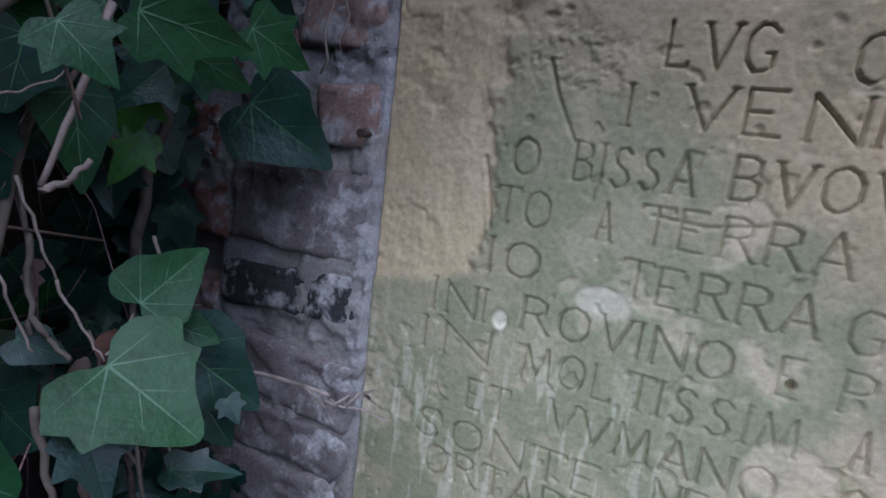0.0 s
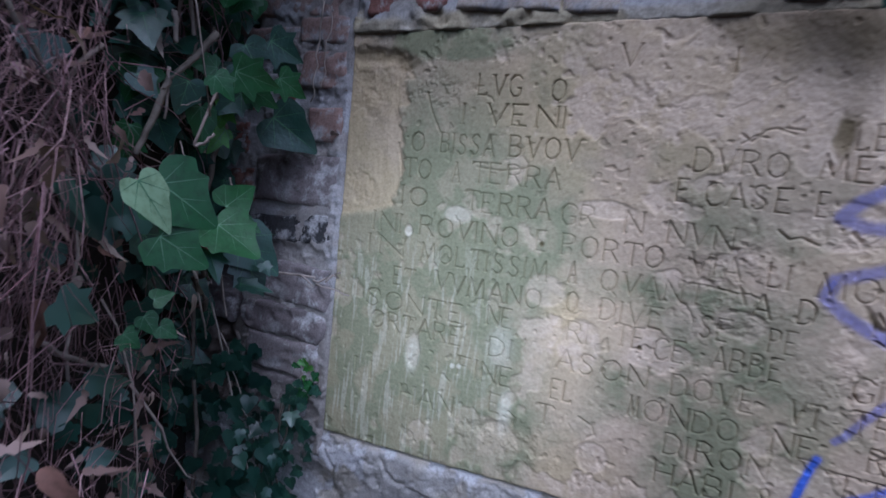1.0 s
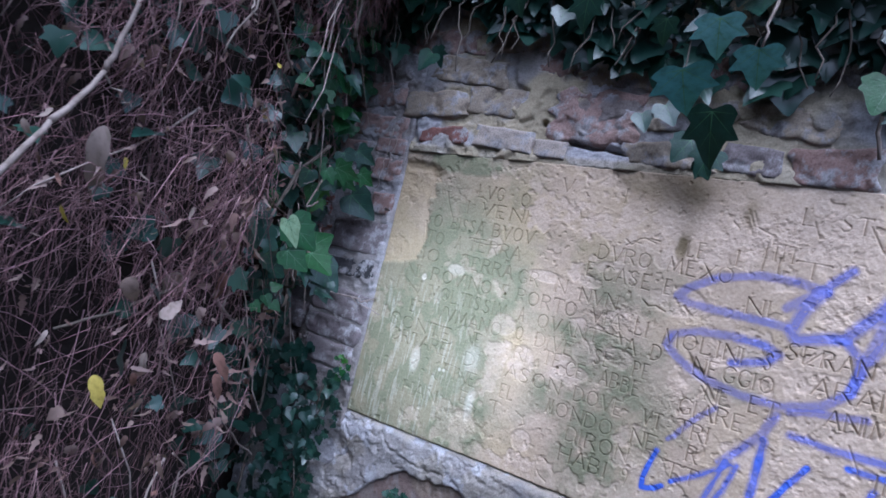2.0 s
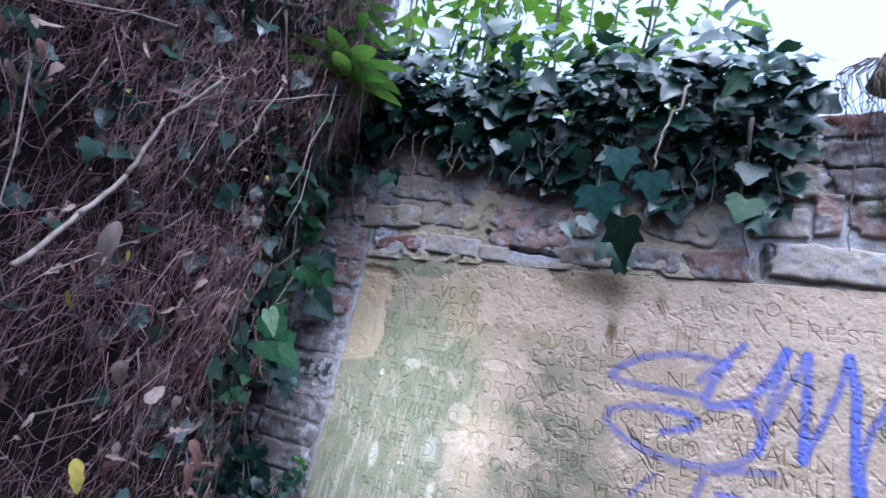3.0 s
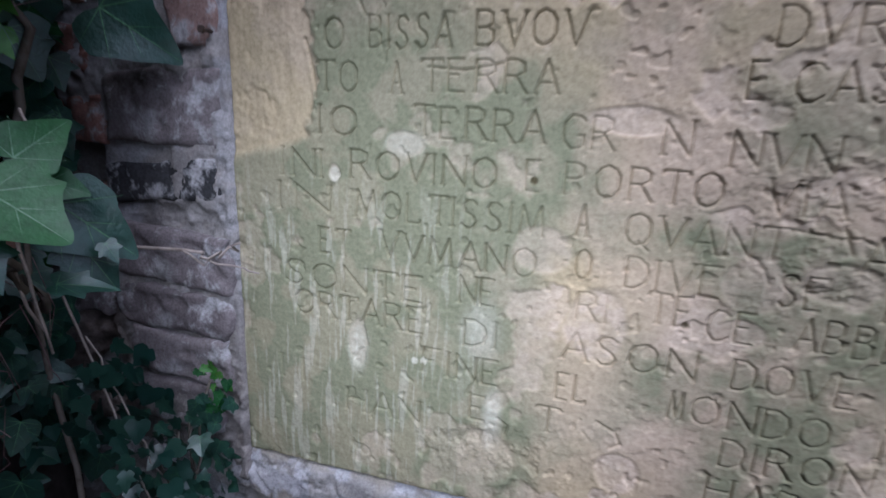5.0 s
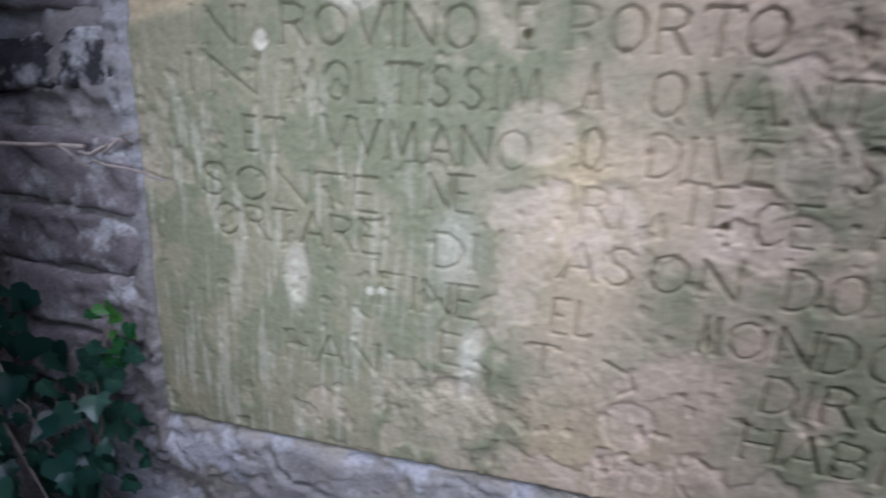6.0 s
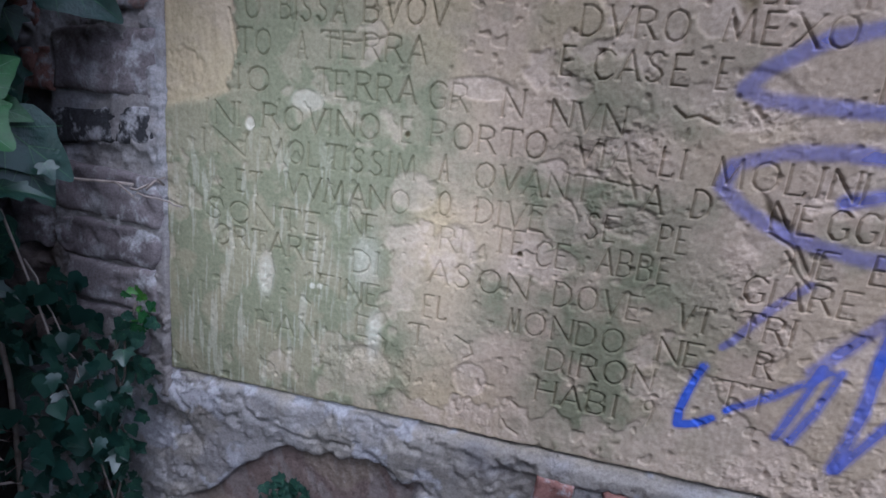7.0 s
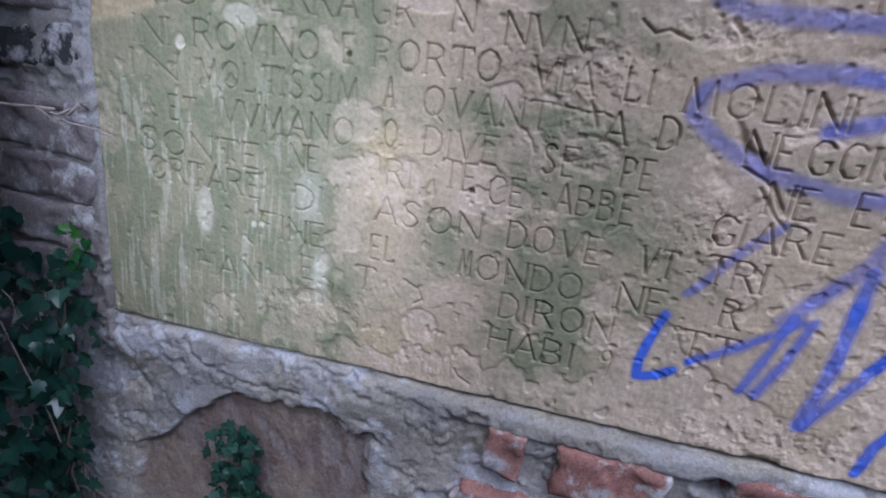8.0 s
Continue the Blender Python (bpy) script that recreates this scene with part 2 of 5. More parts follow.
# unseen bank added behind the camera to block low sky light
far_y, far_z = np.meshgrid(np.linspace(-3.5, 4.5, 60), np.linspace(-0.1, 2.7, 24))
far_d = -2.7 + 0.5 * (fbm(far_y, far_z, 0.7, 4, 5) - 0.5) - 0.25 * far_z
opposite = new("bank_opposite", sheet("bank_opposite", far_y[:, ::-1], far_d[:, ::-1], far_z, EARTH_SHADE, {}))
opposite.modifiers.new("depth", "SOLIDIFY").thickness = 0.6
tagged(opposite, "unseen dark bank added across the path to block low sky light", "bank", kind="structure")

wall = new("wall_1")
tagged(wall, "old brick and lime mortar wall holding an inscribed slab", "wall", kind="structure")
W0, W1, WTOP = -0.34, 2.3, 2.03
SLOPE = 0.035  # the slab and its courses rise to the right
for nm, x0, x1, z0, z1 in (("core", W0, W1, -0.05, 0.885), ("core", W0, -0.004, 0.885, WTOP), ("core", -0.004, W1, 1.59, WTOP), ("core", 1.504, W1, 0.885, 1.59)):
    part(nm, box_mesh(nm, x0, x1, 0.03, 0.36, z0, z1, MORTAR), wall)
part("core", box_mesh("core", -0.004, 1.504, 0.07, 0.36, 0.885, 1.59, MORTAR), wall)


def mortar_sheet(name, x0, x1, z0, z1, step, shape, seed, amp=1.0, lift=0.0, slope=0.0):
    """The rough face of the bedding mortar; shape gives relief, stain and shade layers."""
    X, Z = np.meshgrid(np.arange(x0, x1 + step / 2, step), np.arange(z0, z1 + step / 2, step))
    a, b = fbm(X, Z, 0.07, 6, seed, 0.6), fbm(X, Z, 0.035, 5, seed + 13, 0.65)
    rough = 0.005 * (a - 0.5) + 0.0016 * smooth(0.49, 0.515, a) + 0.0010 * smooth(0.53, 0.55, b) - 0.0018 * smooth(0.42, 0.40, b) + 0.0020 * (fbm(X, Z, 0.010, 3, seed + 9, 0.7) - 0.5)
    out, layers = shape(X, Z)
    Y = -(amp * rough + out)
    rim = (X <= X.min() + 1e-6) | (X >= X.max() - 1e-6) | (Z <= Z.min() + 1e-6) | (Z >= Z.max() - 1e-6)
    Y = np.where(rim, 0.032, Y)
    base = {k: np.zeros_like(X) for k in ("brown", "tan", "pale")}
    base.update(layers)
    Z = Z + lift + slope * X
    return part(name, sheet(name, X, Y, Z, MORTAR, base), wall)


def left_shape(X, Z):
    edge = smooth(-0.03, -0.006, X)
    out = -0.001 + 0.004 * edge * fbm(X, Z, 0.03, 3, 25) + 0.007 * smooth(0.55, 0.64, fbm(X, Z, 0.05, 5, 27, 0.6))
    out = out - 0.05 * smooth(-0.19, -0.235, X) * smooth(0.3, 0.6, fbm(X, Z, 0.08, 3, 21))
    # brown overall and leftwards, less pale low down: light falloff put into colour
    return out, {"pale": np.clip(edge * 0.35 * smooth(0.4, 0.6, fbm(X, Z, 0.03, 3, 26)) + 0.05 + 0.5 * smooth(0.48, 0.62, fbm(X, Z, 0.09, 4, 22)), 0, 1) * smooth(1.02, 1.2, Z), "brown": 0.28 + 0.55 * smooth(-0.17, -0.23, X)}


def top_shape(X, Z):
    lip = smooth(1.606, 1.592, Z)
    out = -0.004 + 0.002 * lip + 0.008 * smooth(0.53, 0.62, fbm(X, Z, 0.07, 5, 36, 0.6)) * (1 - 0.7 * smooth(0.85, 1.0, X)) - 0.006 * smooth(0.85, 1.0, X)
    gap = blob(X + 0.01 * (fbm(X, Z, 0.02, 3, 34) - 0.5), Z, 0.985, 1.632, 0.007, 0.034, 0.4)
    out = out - 0.045 * gap
    for (ax, az), (bx, bz) in (((0.345, 1.672), (0.405, 1.632)), ((0.405, 1.632), (0.54, 1.618))):
        t = np.clip(((X - ax) * (bx - ax) + (Z - az) * (bz - az)) / ((bx - ax) ** 2 + (bz - az) ** 2), 0, 1)
        out = out - 0.03 * smooth(0.009, 0.002, np.hypot(X - ax - t * (bx - ax), Z - az - t * (bz - az)) + 0.008 * (fbm(X, Z, 0.02, 3, 35) - 0.5))
    return out, {"tan": np.maximum(0.75 * lip, smooth(0.42, 0.56, fbm(X, Z, 0.16, 4, 31))) * (1 - 0.5 * smooth(0.7, 1.0, X)), "pale": 0.9 * smooth(0.48, 0.58, fbm(X, Z, 0.12, 5, 33)) * (1 - 0.7 * lip),
                 "brown": 0.55 * blob(X, Z, 0.42, 1.73, 0.14, 0.06)}


def bottom_shape(X, Z):
    ledge = smooth(0.903, 0.884, Z + 0.02 * (fbm(X, Z, 0.05, 4, 45) - 0.5))
    out = -0.004 + 0.009 * ledge - 0.008 * smooth(0.86, 0.80, Z) - 0.007 * smooth(0.50, 0.53, X) * smooth(0.868, 0.858, Z) - 0.04 * blob(X, Z, 0.819, 0.858, 0.017, 0.015, 0.3)
    arch = 0.810 + 0.010 * np.sin((X - 0.05) * 8.0) - 0.75 * np.clip(0.2 - X, 0, 1) + 0.05 * (fbm(X, Z, 0.06, 5, 41) - 0.5)
    wob = 0.05 * (fbm(X, Z, 0.07, 4, 44) - 0.5)
    hollow = smooth(arch, arch - 0.008, Z) * smooth(0.005, 0.02, X + wob) * smooth(0.425, 0.41, X + wob + 0.1 * (0.8 - Z))
    out = out - 0.015 * hollow
    fibre = fbm(X * 2.2 + 0.8 * Z, Z * 0.6 - X * 0.5, 0.03, 4, 46)
    out = out + hollow * 0.003 * (fibre - 0.5) - 0.004 * smooth(0.545, 0.552, fbm(X, Z, 0.07, 6, 47, 0.6)) * (1 - hollow) - 0.0025 * smooth(0.50, 0.507, fbm(X, Z, 0.04, 6, 52, 0.6)) * (1 - hollow) + 0.002 * (fbm(X, Z, 0.02, 3, 48) - 0.5)
    for line in ("0.0,0.88 0.03,0.84 0.02,0.80 0.05,0.76", "0.12,0.885 0.15,0.85 0.22,0.835 0.30,0.84", "0.33,0.84 0.38,0.80 0.42,0.79", "0.02,0.79 -0.03,0.74 -0.02,0.70"):
        q = [tuple(float(v) for v in c.split(",")) for c in line.split()]
        for (ax, az), (bx, bz) in zip(q, q[1:]):
            t = np.clip(((X - ax) * (bx - ax) + (Z - az) * (bz - az)) / ((bx - ax) ** 2 + (bz - az) ** 2), 0, 1)
            r = np.hypot(X - ax - t * (bx - ax) + 0.012 * (fibre - 0.5), Z - az - t * (bz - az) + 0.016 * (fibre - 0.5))
            out = out - 0.006 * smooth(0.005, 0.0, r)
    return out, {"brown": np.clip(hollow * (0.65 + 0.6 * smooth(0.4, 0.6, fibre)), 0, 1), "pale": np.clip(0.8 * smooth(0.48, 0.52, fbm(X, Z, 0.1, 6, 43, 0.6)) * (1 - hollow), 0, 1), "tan": np.clip(0.3 * smooth(0.892, 0.899, Z) + 0.25 * smooth(0.5, 0.65, fbm(X, Z, 0.1, 4, 49)), 0, 1)}


mortar_sheet("mortar", W0, 0.003, 0.84, 2.0, 0.003, left_shape, 50)
mortar_sheet("mortar", 0.001, 2.3, 1.5760, 2.0, 0.0035, top_shape, 60, 1.0, -0.005, SLOPE)
mortar_sheet("plaster", W0, 1.75, 0.45, 0.904, 0.003, bottom_shape, 70, 0.3, -0.014, SLOPE)
part("mortar", box_mesh("mortar", 1.502, 2.3, 0.0, 0.04, 0.86, 1.585, MORTAR), wall)


# ---------- the inscribed slab ----------
GLYPHS = {
    "A": "0,0 2,6 4,0|.8,2 3.2,2", "B": "0,0 0,6 2,6 3,5.4 3,3.8 2,3.1 0,3.1|2,3.1 3.3,2.4 3.3,.8 2.2,0 0,0", "C": "4,5 3,5.9 1.6,6 .4,4.6 .2,3 .4,1.4 1.6,0 3,.1 4,1",
    "D": "0,0 0,6 1.8,6 3.4,4.8 3.8,3 3.4,1.2 1.8,0 0,0", "E": "3,6 0,6 0,0 3.1,0|0,3.1 2,3.1", "F": "3,6 0,6 0,0|0,3.1 2.1,3.1", "G": "4,5 3,5.9 1.6,6 .4,4.6 .2,3 .4,1.4 1.6,0 3,.1 3.8,.7 3.8,2.4 2.8,2.4",
    "H": "0,0 0,6|3.8,0 3.8,6|0,3.1 3.8,3.1", "I": "0,0 0,6", "L": "0,6 0,0 3,0 3.1,.6", "M": "0,0 .6,6 2.4,.6 4.2,6 4.8,0", "N": "0,0 0,6 4,0 4,6",
    "O": "2.2,0 .9,.6 .2,1.8 .2,4.2 .9,5.4 2.2,6 3.5,5.4 4.2,4.2 4.2,1.8 3.5,.6 2.2,0", "P": "0,0 0,6 2,6 3.2,5.3 3.2,3.7 2,3 0,3", "Q": "2.2,0 .9,.6 .2,1.8 .2,4.2 .9,5.4 2.2,6 3.5,5.4 4.2,4.2 4.2,1.8 3.5,.6 2.2,0|2.4,.8 4.4,-1",
    "R": "0,0 0,6 2,6 3.2,5.3 3.2,3.8 2,3.1 0,3.1|1.8,3.1 3.8,0", "S": "3.2,5.2 2.3,6 1,5.8 .4,4.7 .9,3.6 2.6,2.6 3.2,1.5 2.6,.3 1.2,0 .2,.9", "T": "0,5.5 .1,6 4.1,6 4.2,5.5|2.1,6 2.1,0", "V": "0,6 2,0 4,6",
    "X": "0,6 4,0|0,0 4,6", "9": "3,4.6 2,6 .6,5.6 .3,4.4 1,3.4 2.4,3.6 3,4.6 2.8,1.5 2.2,-.6", ".": "0,2.8 .3,3.1"}
# words that can still be read: text, left, right, foot
WORDS = """INI 0.066 0.121 1.265|ROVINO 0.151 0.313 1.268|E 0.339 0.357 1.270|PORTO 0.376 0.513 1.270|VIA 0.544 0.605 1.268|LI 0.633 0.658 1.268|MOLINI 0.686 0.826 1.265|S 0.857 0.871 1.267
IN 0.060 0.126 1.226|MOLTISSIM 0.157 0.363 1.226|A 0.392 0.403 1.231|QVANT 0.435 0.568 1.228|A 0.622 0.644 1.228|D 0.672 0.691 1.229|NEGGIO 0.749 0.881 1.227
ET 0.111 0.151 1.179|VVMANO 0.187 0.359 1.183|O 0.394 0.411 1.189|DIVE 0.441 0.527 1.187|SE 0.568 0.605 1.189|PE 0.647 0.679 1.187|NE 0.778 0.822 1.184|ET 0.849 0.893 1.187
SONTE 0.064 0.244 1.136|NE 0.279 0.321 1.145|RI 0.400 0.432 1.147|TE 0.465 0.508 1.155|CE 0.517 0.560 1.147|ABBE 0.588 0.671 1.151|GIARE 0.740 0.852 1.147
ORTARE 0.077 0.244 1.101|DI 0.286 0.326 1.098|ASON 0.391 0.516 1.103|DOVE 0.546 0.650 1.103|VT 0.684 0.718 1.103|TRI 0.745 0.801 1.106
II 0.053 0.098 1.011|FINE 0.241 0.332 1.055|EL 0.389 0.423 1.056|M 0.498 0.512 1.060|ONDO 0.517 0.635 1.059|NE 0.671 0.722 1.060|R 0.771 0.789 1.065
HAN 0.145 0.240 0.986|E 0.298 0.320 1.010|T 0.373 0.396 1.013|DIRON 0.549 0.673 1.019|TT 0.741 0.796 1.023|HABI 0.543 0.642 0.976|9 0.668 0.685 0.978
LVG 0.223 0.290 1.486|O 0.333 0.355 1.482|VENI 0.242 0.361 1.445|I 0.204 0.209 1.443|O 0.122 0.146 1.397|BISSA 0.172 0.259 1.398|BVOV 0.282 0.384 1.401|TO 0.113 0.162 1.355|A 0.197 0.209 1.356|TERRA 0.228 0.363 1.359|IO 0.114 0.161 1.312|TERRA 0.222 0.354 1.315
GR 0.369 0.418 1.312|N 0.457 0.480 1.312|NVN 0.511 0.589 1.305
DVRO 0.528 0.635 1.402|MEXO 0.665 0.781 1.405|LE 0.694 0.727 1.441|I 0.779 0.784 1.440|IIT 0.820 0.922 1.441|E 0.514 0.530 1.361|CASE 0.547 0.647 1.361|E 0.669 0.682 1.360|NI 0.811 0.851 1.359|V 0.420 0.446 1.530|I 0.557 0.561 1.526
L 0.866 0.894 1.536|ST 0.922 0.965 1.534|O 0.988 1.018 1.540|EREST 1.034 1.187 1.502|ITIT 0.822 0.872 1.464|ARAISIN 0.933 1.108 1.248|ANIMALI 0.961 1.113 1.202|MANO 1.030 1.224 1.330|SERAN 0.886 1.010 1.296|IN 1.043 1.079 1.119"""
SX, SZ0, SZ1, STEP = 1.50, 0.886, 1.578, 0.00127
X, Z = np.meshgrid(np.arange(0, SX + STEP / 2, STEP), np.arange(SZ0, SZ1 + STEP / 2, STEP))
LEVEL = Z.copy()
Z = Z + SLOPE * X
PLACE_X, PLACE_Z = X, Z
carve, near = np.zeros_like(X), np.zeros_like(X)


def cut(ax, az, bx, bz, half, depth):
    """One chisel stroke with a V section."""
    pad = half * 3
    i0, i1 = max(0, int((min(ax, bx) - pad) / STEP)), int((max(ax, bx) + pad) / STEP) + 2
    j0, j1 = max(0, int((min(az, bz) - pad - SZ0 - SLOPE * max(ax, bx)) / STEP)), max(0, int((max(az, bz) + pad - SZ0 - SLOPE * min(ax, bx)) / STEP) + 2)
    x, z = PLACE_X[j0:j1, i0:i1], PLACE_Z[j0:j1, i0:i1]
    if not x.size:
        return
    d = (bx - ax, bz - az)
    t = np.clip(((x - ax) * d[0] + (z - az) * d[1]) / (d[0] ** 2 + d[1] ** 2 + 1e-12), 0, 1)
    r = np.hypot(x - ax - t * d[0], z - az - t * d[1])
    carve[j0:j1, i0:i1] = np.maximum(carve[j0:j1, i0:i1], depth * np.clip(1.25 - r / half, 0, 1))


rng = random.Random(4)
CAP = 0.0295
for row in WORDS.split("\n"):
    for word in row.split("|"):
        text, xa, xb, foot = word.split()
        xa, xb, foot = float(xa), float(xb), float(foot)
        near = np.maximum(near, smooth(0.03, -0.012, np.maximum.reduce([xa - X, X - xb, foot - Z, Z - foot - CAP])))
        wide = {"I": 0.9, ".": 0.8, "M": 5.4, "O": 4.9, "Q": 4.9}
        total = sum(wide.get(c, 4.2) + 1.0 for c in text) - 1.0
        unit, pen = (xb - xa) / total, xa
        for c in text:
            lift = rng.uniform(-0.0008, 0.0008)
            for stroke in GLYPHS[c].split("|"):
                pts = [tuple(float(v) for v in q.split(",")) for q in stroke.split()]
                pts = [(pen + unit * (u + 0.2), foot + lift + CAP / 6 * v) for u, v in pts]
                for k in range(len(pts) - 1):
                    slope = abs(pts[k + 1][1] - pts[k][1]) > abs(pts[k + 1][0] - pts[k][0])
                    cut(*pts[k], *pts[k + 1], 0.0013 if slope else 0.0011, 0.0036 if slope else 0.0027)
                for e in (pts[0], pts[-1]):
                    if c in "AHIMNRTVXFP" and (abs(e[1] - foot) < 0.002 or abs(e[1] - foot - CAP) < 0.002):
                        cut(e[0] - 0.0028, e[1], e[0] + 0.0028, e[1], 0.0010, 0.0016)
            pen += unit * (wide.get(c, 4.2) + 1.0)

wear = fbm(X, Z, 0.10, 5, 11, 0.6)
# the stains' own map lies a little askew of the lettering
X = X - 0.010 * np.exp(-((X - 0.2) / 0.14) ** 2)
Z = Z - np.interp(Z, (0.9, 1.0, 1.1, 1.25, 1.4, 1.5, 1.58), (-0.008, 0.016, 0.015, 0.007, 0.011, 0.009, 0.004))
fine = fbm(X, Z, 0.018, 3, 12)
right = smooth(0.45, 0.75, X)
upper = smooth(1.40, 1.46, Z) * smooth(0.34, 0.42, X)
lower = smooth(0.98, 0.95, Z) * smooth(0.18, 0.3, X)
bare = 0.13 * right + 0.14 * upper + 0.10 * lower - 0.12 * near - 0.05 * blob(X, Z, 0.15, 1.2, 0.25, 0.3)
flake = smooth(0.505, 0.575, wear + 0.16 * (fine - 0.5) + bare)
for cx, cz, rx, rz in ((0.205, 1.300, 0.022, 0.013), (0.125, 1.262, 0.006, 0.008), (0.152, 1.060, 0.012, 0.03), (0.42, 1.13, 0.03, 0.04), (0.36, 1.205, 0.03, 0.025), (0.545, 1.145, 0.022, 0.016), (0.55, 1.195, 0.026, 0.028),
                       (0.615, 1.205, 0.03, 0.02), (0.46, 0.97, 0.022, 0.018), (0.43, 1.33, 0.04, 0.012), (0.66, 1.415, 0.022, 0.02), (0.83, 0.925, 0.03, 0.022), (0.30, 0.955, 0.05, 0.03), (0.70, 1.34, 0.05, 0.03)):
    flake = np.maximum(flake, blob(X + 0.006 * (fine - 0.5), Z + 0.012 * (wear - 0.5), cx, cz, rx, rz, 0.12))
yellow = smooth(0.102, 0.088, X + 0.045 * (wear - 0.5) + 0.03 * (fine - 0.5)) * smooth(1.275, 1.292, Z + 0.03 * (wear - 0.5) - 0.25 * (X - 0.05)) * smooth(1.548, 1.535, Z + 0.02 * (fine - 0.5))
notch = blob(X, Z, 0.04, 1.535, 0.05, 0.012, 0.6) + blob(X, Z, 0.095, 1.520, 0.02, 0.012, 0.6)
CRACKS = """0.751,1.224 0.773,1.214 0.782,1.205 0.794,1.185
0.770,1.207 0.788,1.184 0.803,1.171
0.635,1.339 0.648,1.329 0.660,1.333 0.679,1.326
0.568,1.257 0.588,1.255 0.605,1.253 0.619,1.255 0.630,1.250
0.540,1.231 0.548,1.227 0.555,1.218 0.560,1.207
0.605,1.263 0.609,1.256 0.615,1.240
0.331,1.017 0.343,1.009 0.339,0.993
0.435,1.038 0.454,1.030 0.459,1.018 0.450,1.011
0.508,0.938 0.515,0.928 0.529,0.922
0.577,1.452 0.590,1.443 0.604,1.458 0.614,1.461 0.634,1.455
0.760,1.523 0.773,1.509
0.800,1.519 0.824,1.509 0.832,1.507
0.790,1.547 0.800,1.523
0.237,1.381 0.275,1.379 0.311,1.386
0.099,1.407 0.107,1.375 0.111,1.348
0.142,1.487 0.153,1.459 0.170,1.428
1.013,1.488 1.028,1.463 1.038,1.414 1.064,1.407 1.079,1.400
1.029,1.337 1.047,1.316 1.056,1.306 1.089,1.306
0.965,1.549 0.987,1.511 0.999,1.498
1.065,1.539 1.074,1.517
0.885,1.544 0.897,1.516
0.916,1.293 0.937,1.320 0.946,1.297
0.781,1.549 0.795,1.519
1.000,1.181 1.019,1.143
0.580,1.440 0.593,1.451 0.607,1.449
0.624,1.462 0.642,1.460"""
for line in CRACKS.split("\n"):
    q = [tuple(float(v) for v in c.split(",")) for c in line.split()]
    for k in range(len(q) - 1):
        cut(*q[k], *q[k + 1], 0.0017, 0.0026)
relief = 0.0045 * (fbm(X, Z, 0.35, 3, 13) - 0.5) + 0.0010 * (fine - 0.5) + 0.0010 * (fbm(X, Z, 0.006, 2, 14) - 0.5)
rough_bare = 0.0023 * (fbm(X, Z, 0.026, 4, 15, 0.7) - 0.5)
pits = smooth(0.74, 0.80, fbm(X, Z, 0.014, 2, 16)) * 0.0018 * (1 - 0.8 * yellow)
carve = (1.0 + 0.35 * smooth(0.45, 0.25, X)) * carve * (0.72 + 0.45 * smooth(0.3, 0.6, fbm(X, Z, 0.05, 3, 17))) * (1 - 0.25 * flake)
slant = Z - 1.232 + 1.1 * (X - 0.755) + 0.02 * (fine - 0.5)
hole = 0.008 * (0.45 * blob(X, slant, 0.755, 0.0, 0.017, 0.007, 0.8) * (0.5 + fine) + blob(X, Z, 0.345, 1.272, 0.003, 0.003, 0.4) + blob(X, Z, 0.50, 1.145, 0.003, 0.003, 0.4)) + 0.005 * blob(X + 0.01 * (fine - 0.5), Z, 0.684, 1.447, 0.010, 0.024, 0.7) * (0.4 + fine) + 0.008 * blob(X, Z, 0.855, 0.915, 0.02, 0.012, 0.6)
broken = np.clip(blob(X, Z, 0.60, 1.275, 0.05, 0.05, 0.5) + blob(X, Z, 0.595, 1.205, 0.05, 0.025, 0.5) + blob(X, Z, 0.84, 1.50, 0.12, 0.05, 0.5) + blob(X, Z, 0.96, 1.40, 0.05, 0.05, 0.5) + blob(X, Z, 0.71, 1.33, 0.06, 0.02, 0.5) + blob(X, Z, 0.97, 1.06, 0.07, 0.06, 0.5)
                 + blob(X, Z, 0.73, 1.14, 0.03, 0.05, 0.5) + blob(X, Z, 0.85, 0.93, 0.12, 0.03, 0.5) + blob(X, Z, 0.33, 0.96, 0.10, 0.03, 0.5) + blob(X, Z, 0.15, 1.48, 0.05, 0.03, 0.5) + blob(X, Z, 1.22, 1.40, 0.1, 0.06, 0.5), 0, 1)
jag = fbm(X, Z, 0.03, 6, 27, 0.68)
chips = broken * (0.0012 * smooth(0.47, 0.50, jag) + 0.0009 * smooth(0.56, 0.585, jag) + 0.0012 * (fbm(X, Z, 0.008, 2, 28) - 0.5) - 0.0014)
thin = 0.0007 * smooth(0.515, 0.53, fbm(X, Z, 0.06, 6, 29, 0.65)) * smooth(0.25, 0.5, X)
height = chips + thin + relief - carve - pits - hole + flake * (rough_bare - 0.0016) - 0.0045 * notch - yellow * (0.0035 - 0.8 * rough_bare - 0.004 * (fbm(X * 1.6, Z * 0.6, 0.03, 4, 37, 0.6) - 0.5))
height = height - 0.009 * smooth(0.007, 0.0, LEVEL - SZ0 + 0.003 * (fine - 0.5)) - 0.003 * smooth(SZ1 - 0.005, SZ1, LEVEL)
rim = (X < 1e-6) | (X > SX - STEP) | (LEVEL < SZ0 + 1e-6) | (LEVEL > SZ1 - STEP)
face_y = np.where(rim, 0.055, -height)
mott = fbm(X, Z, 0.11, 5, 18, 0.6)
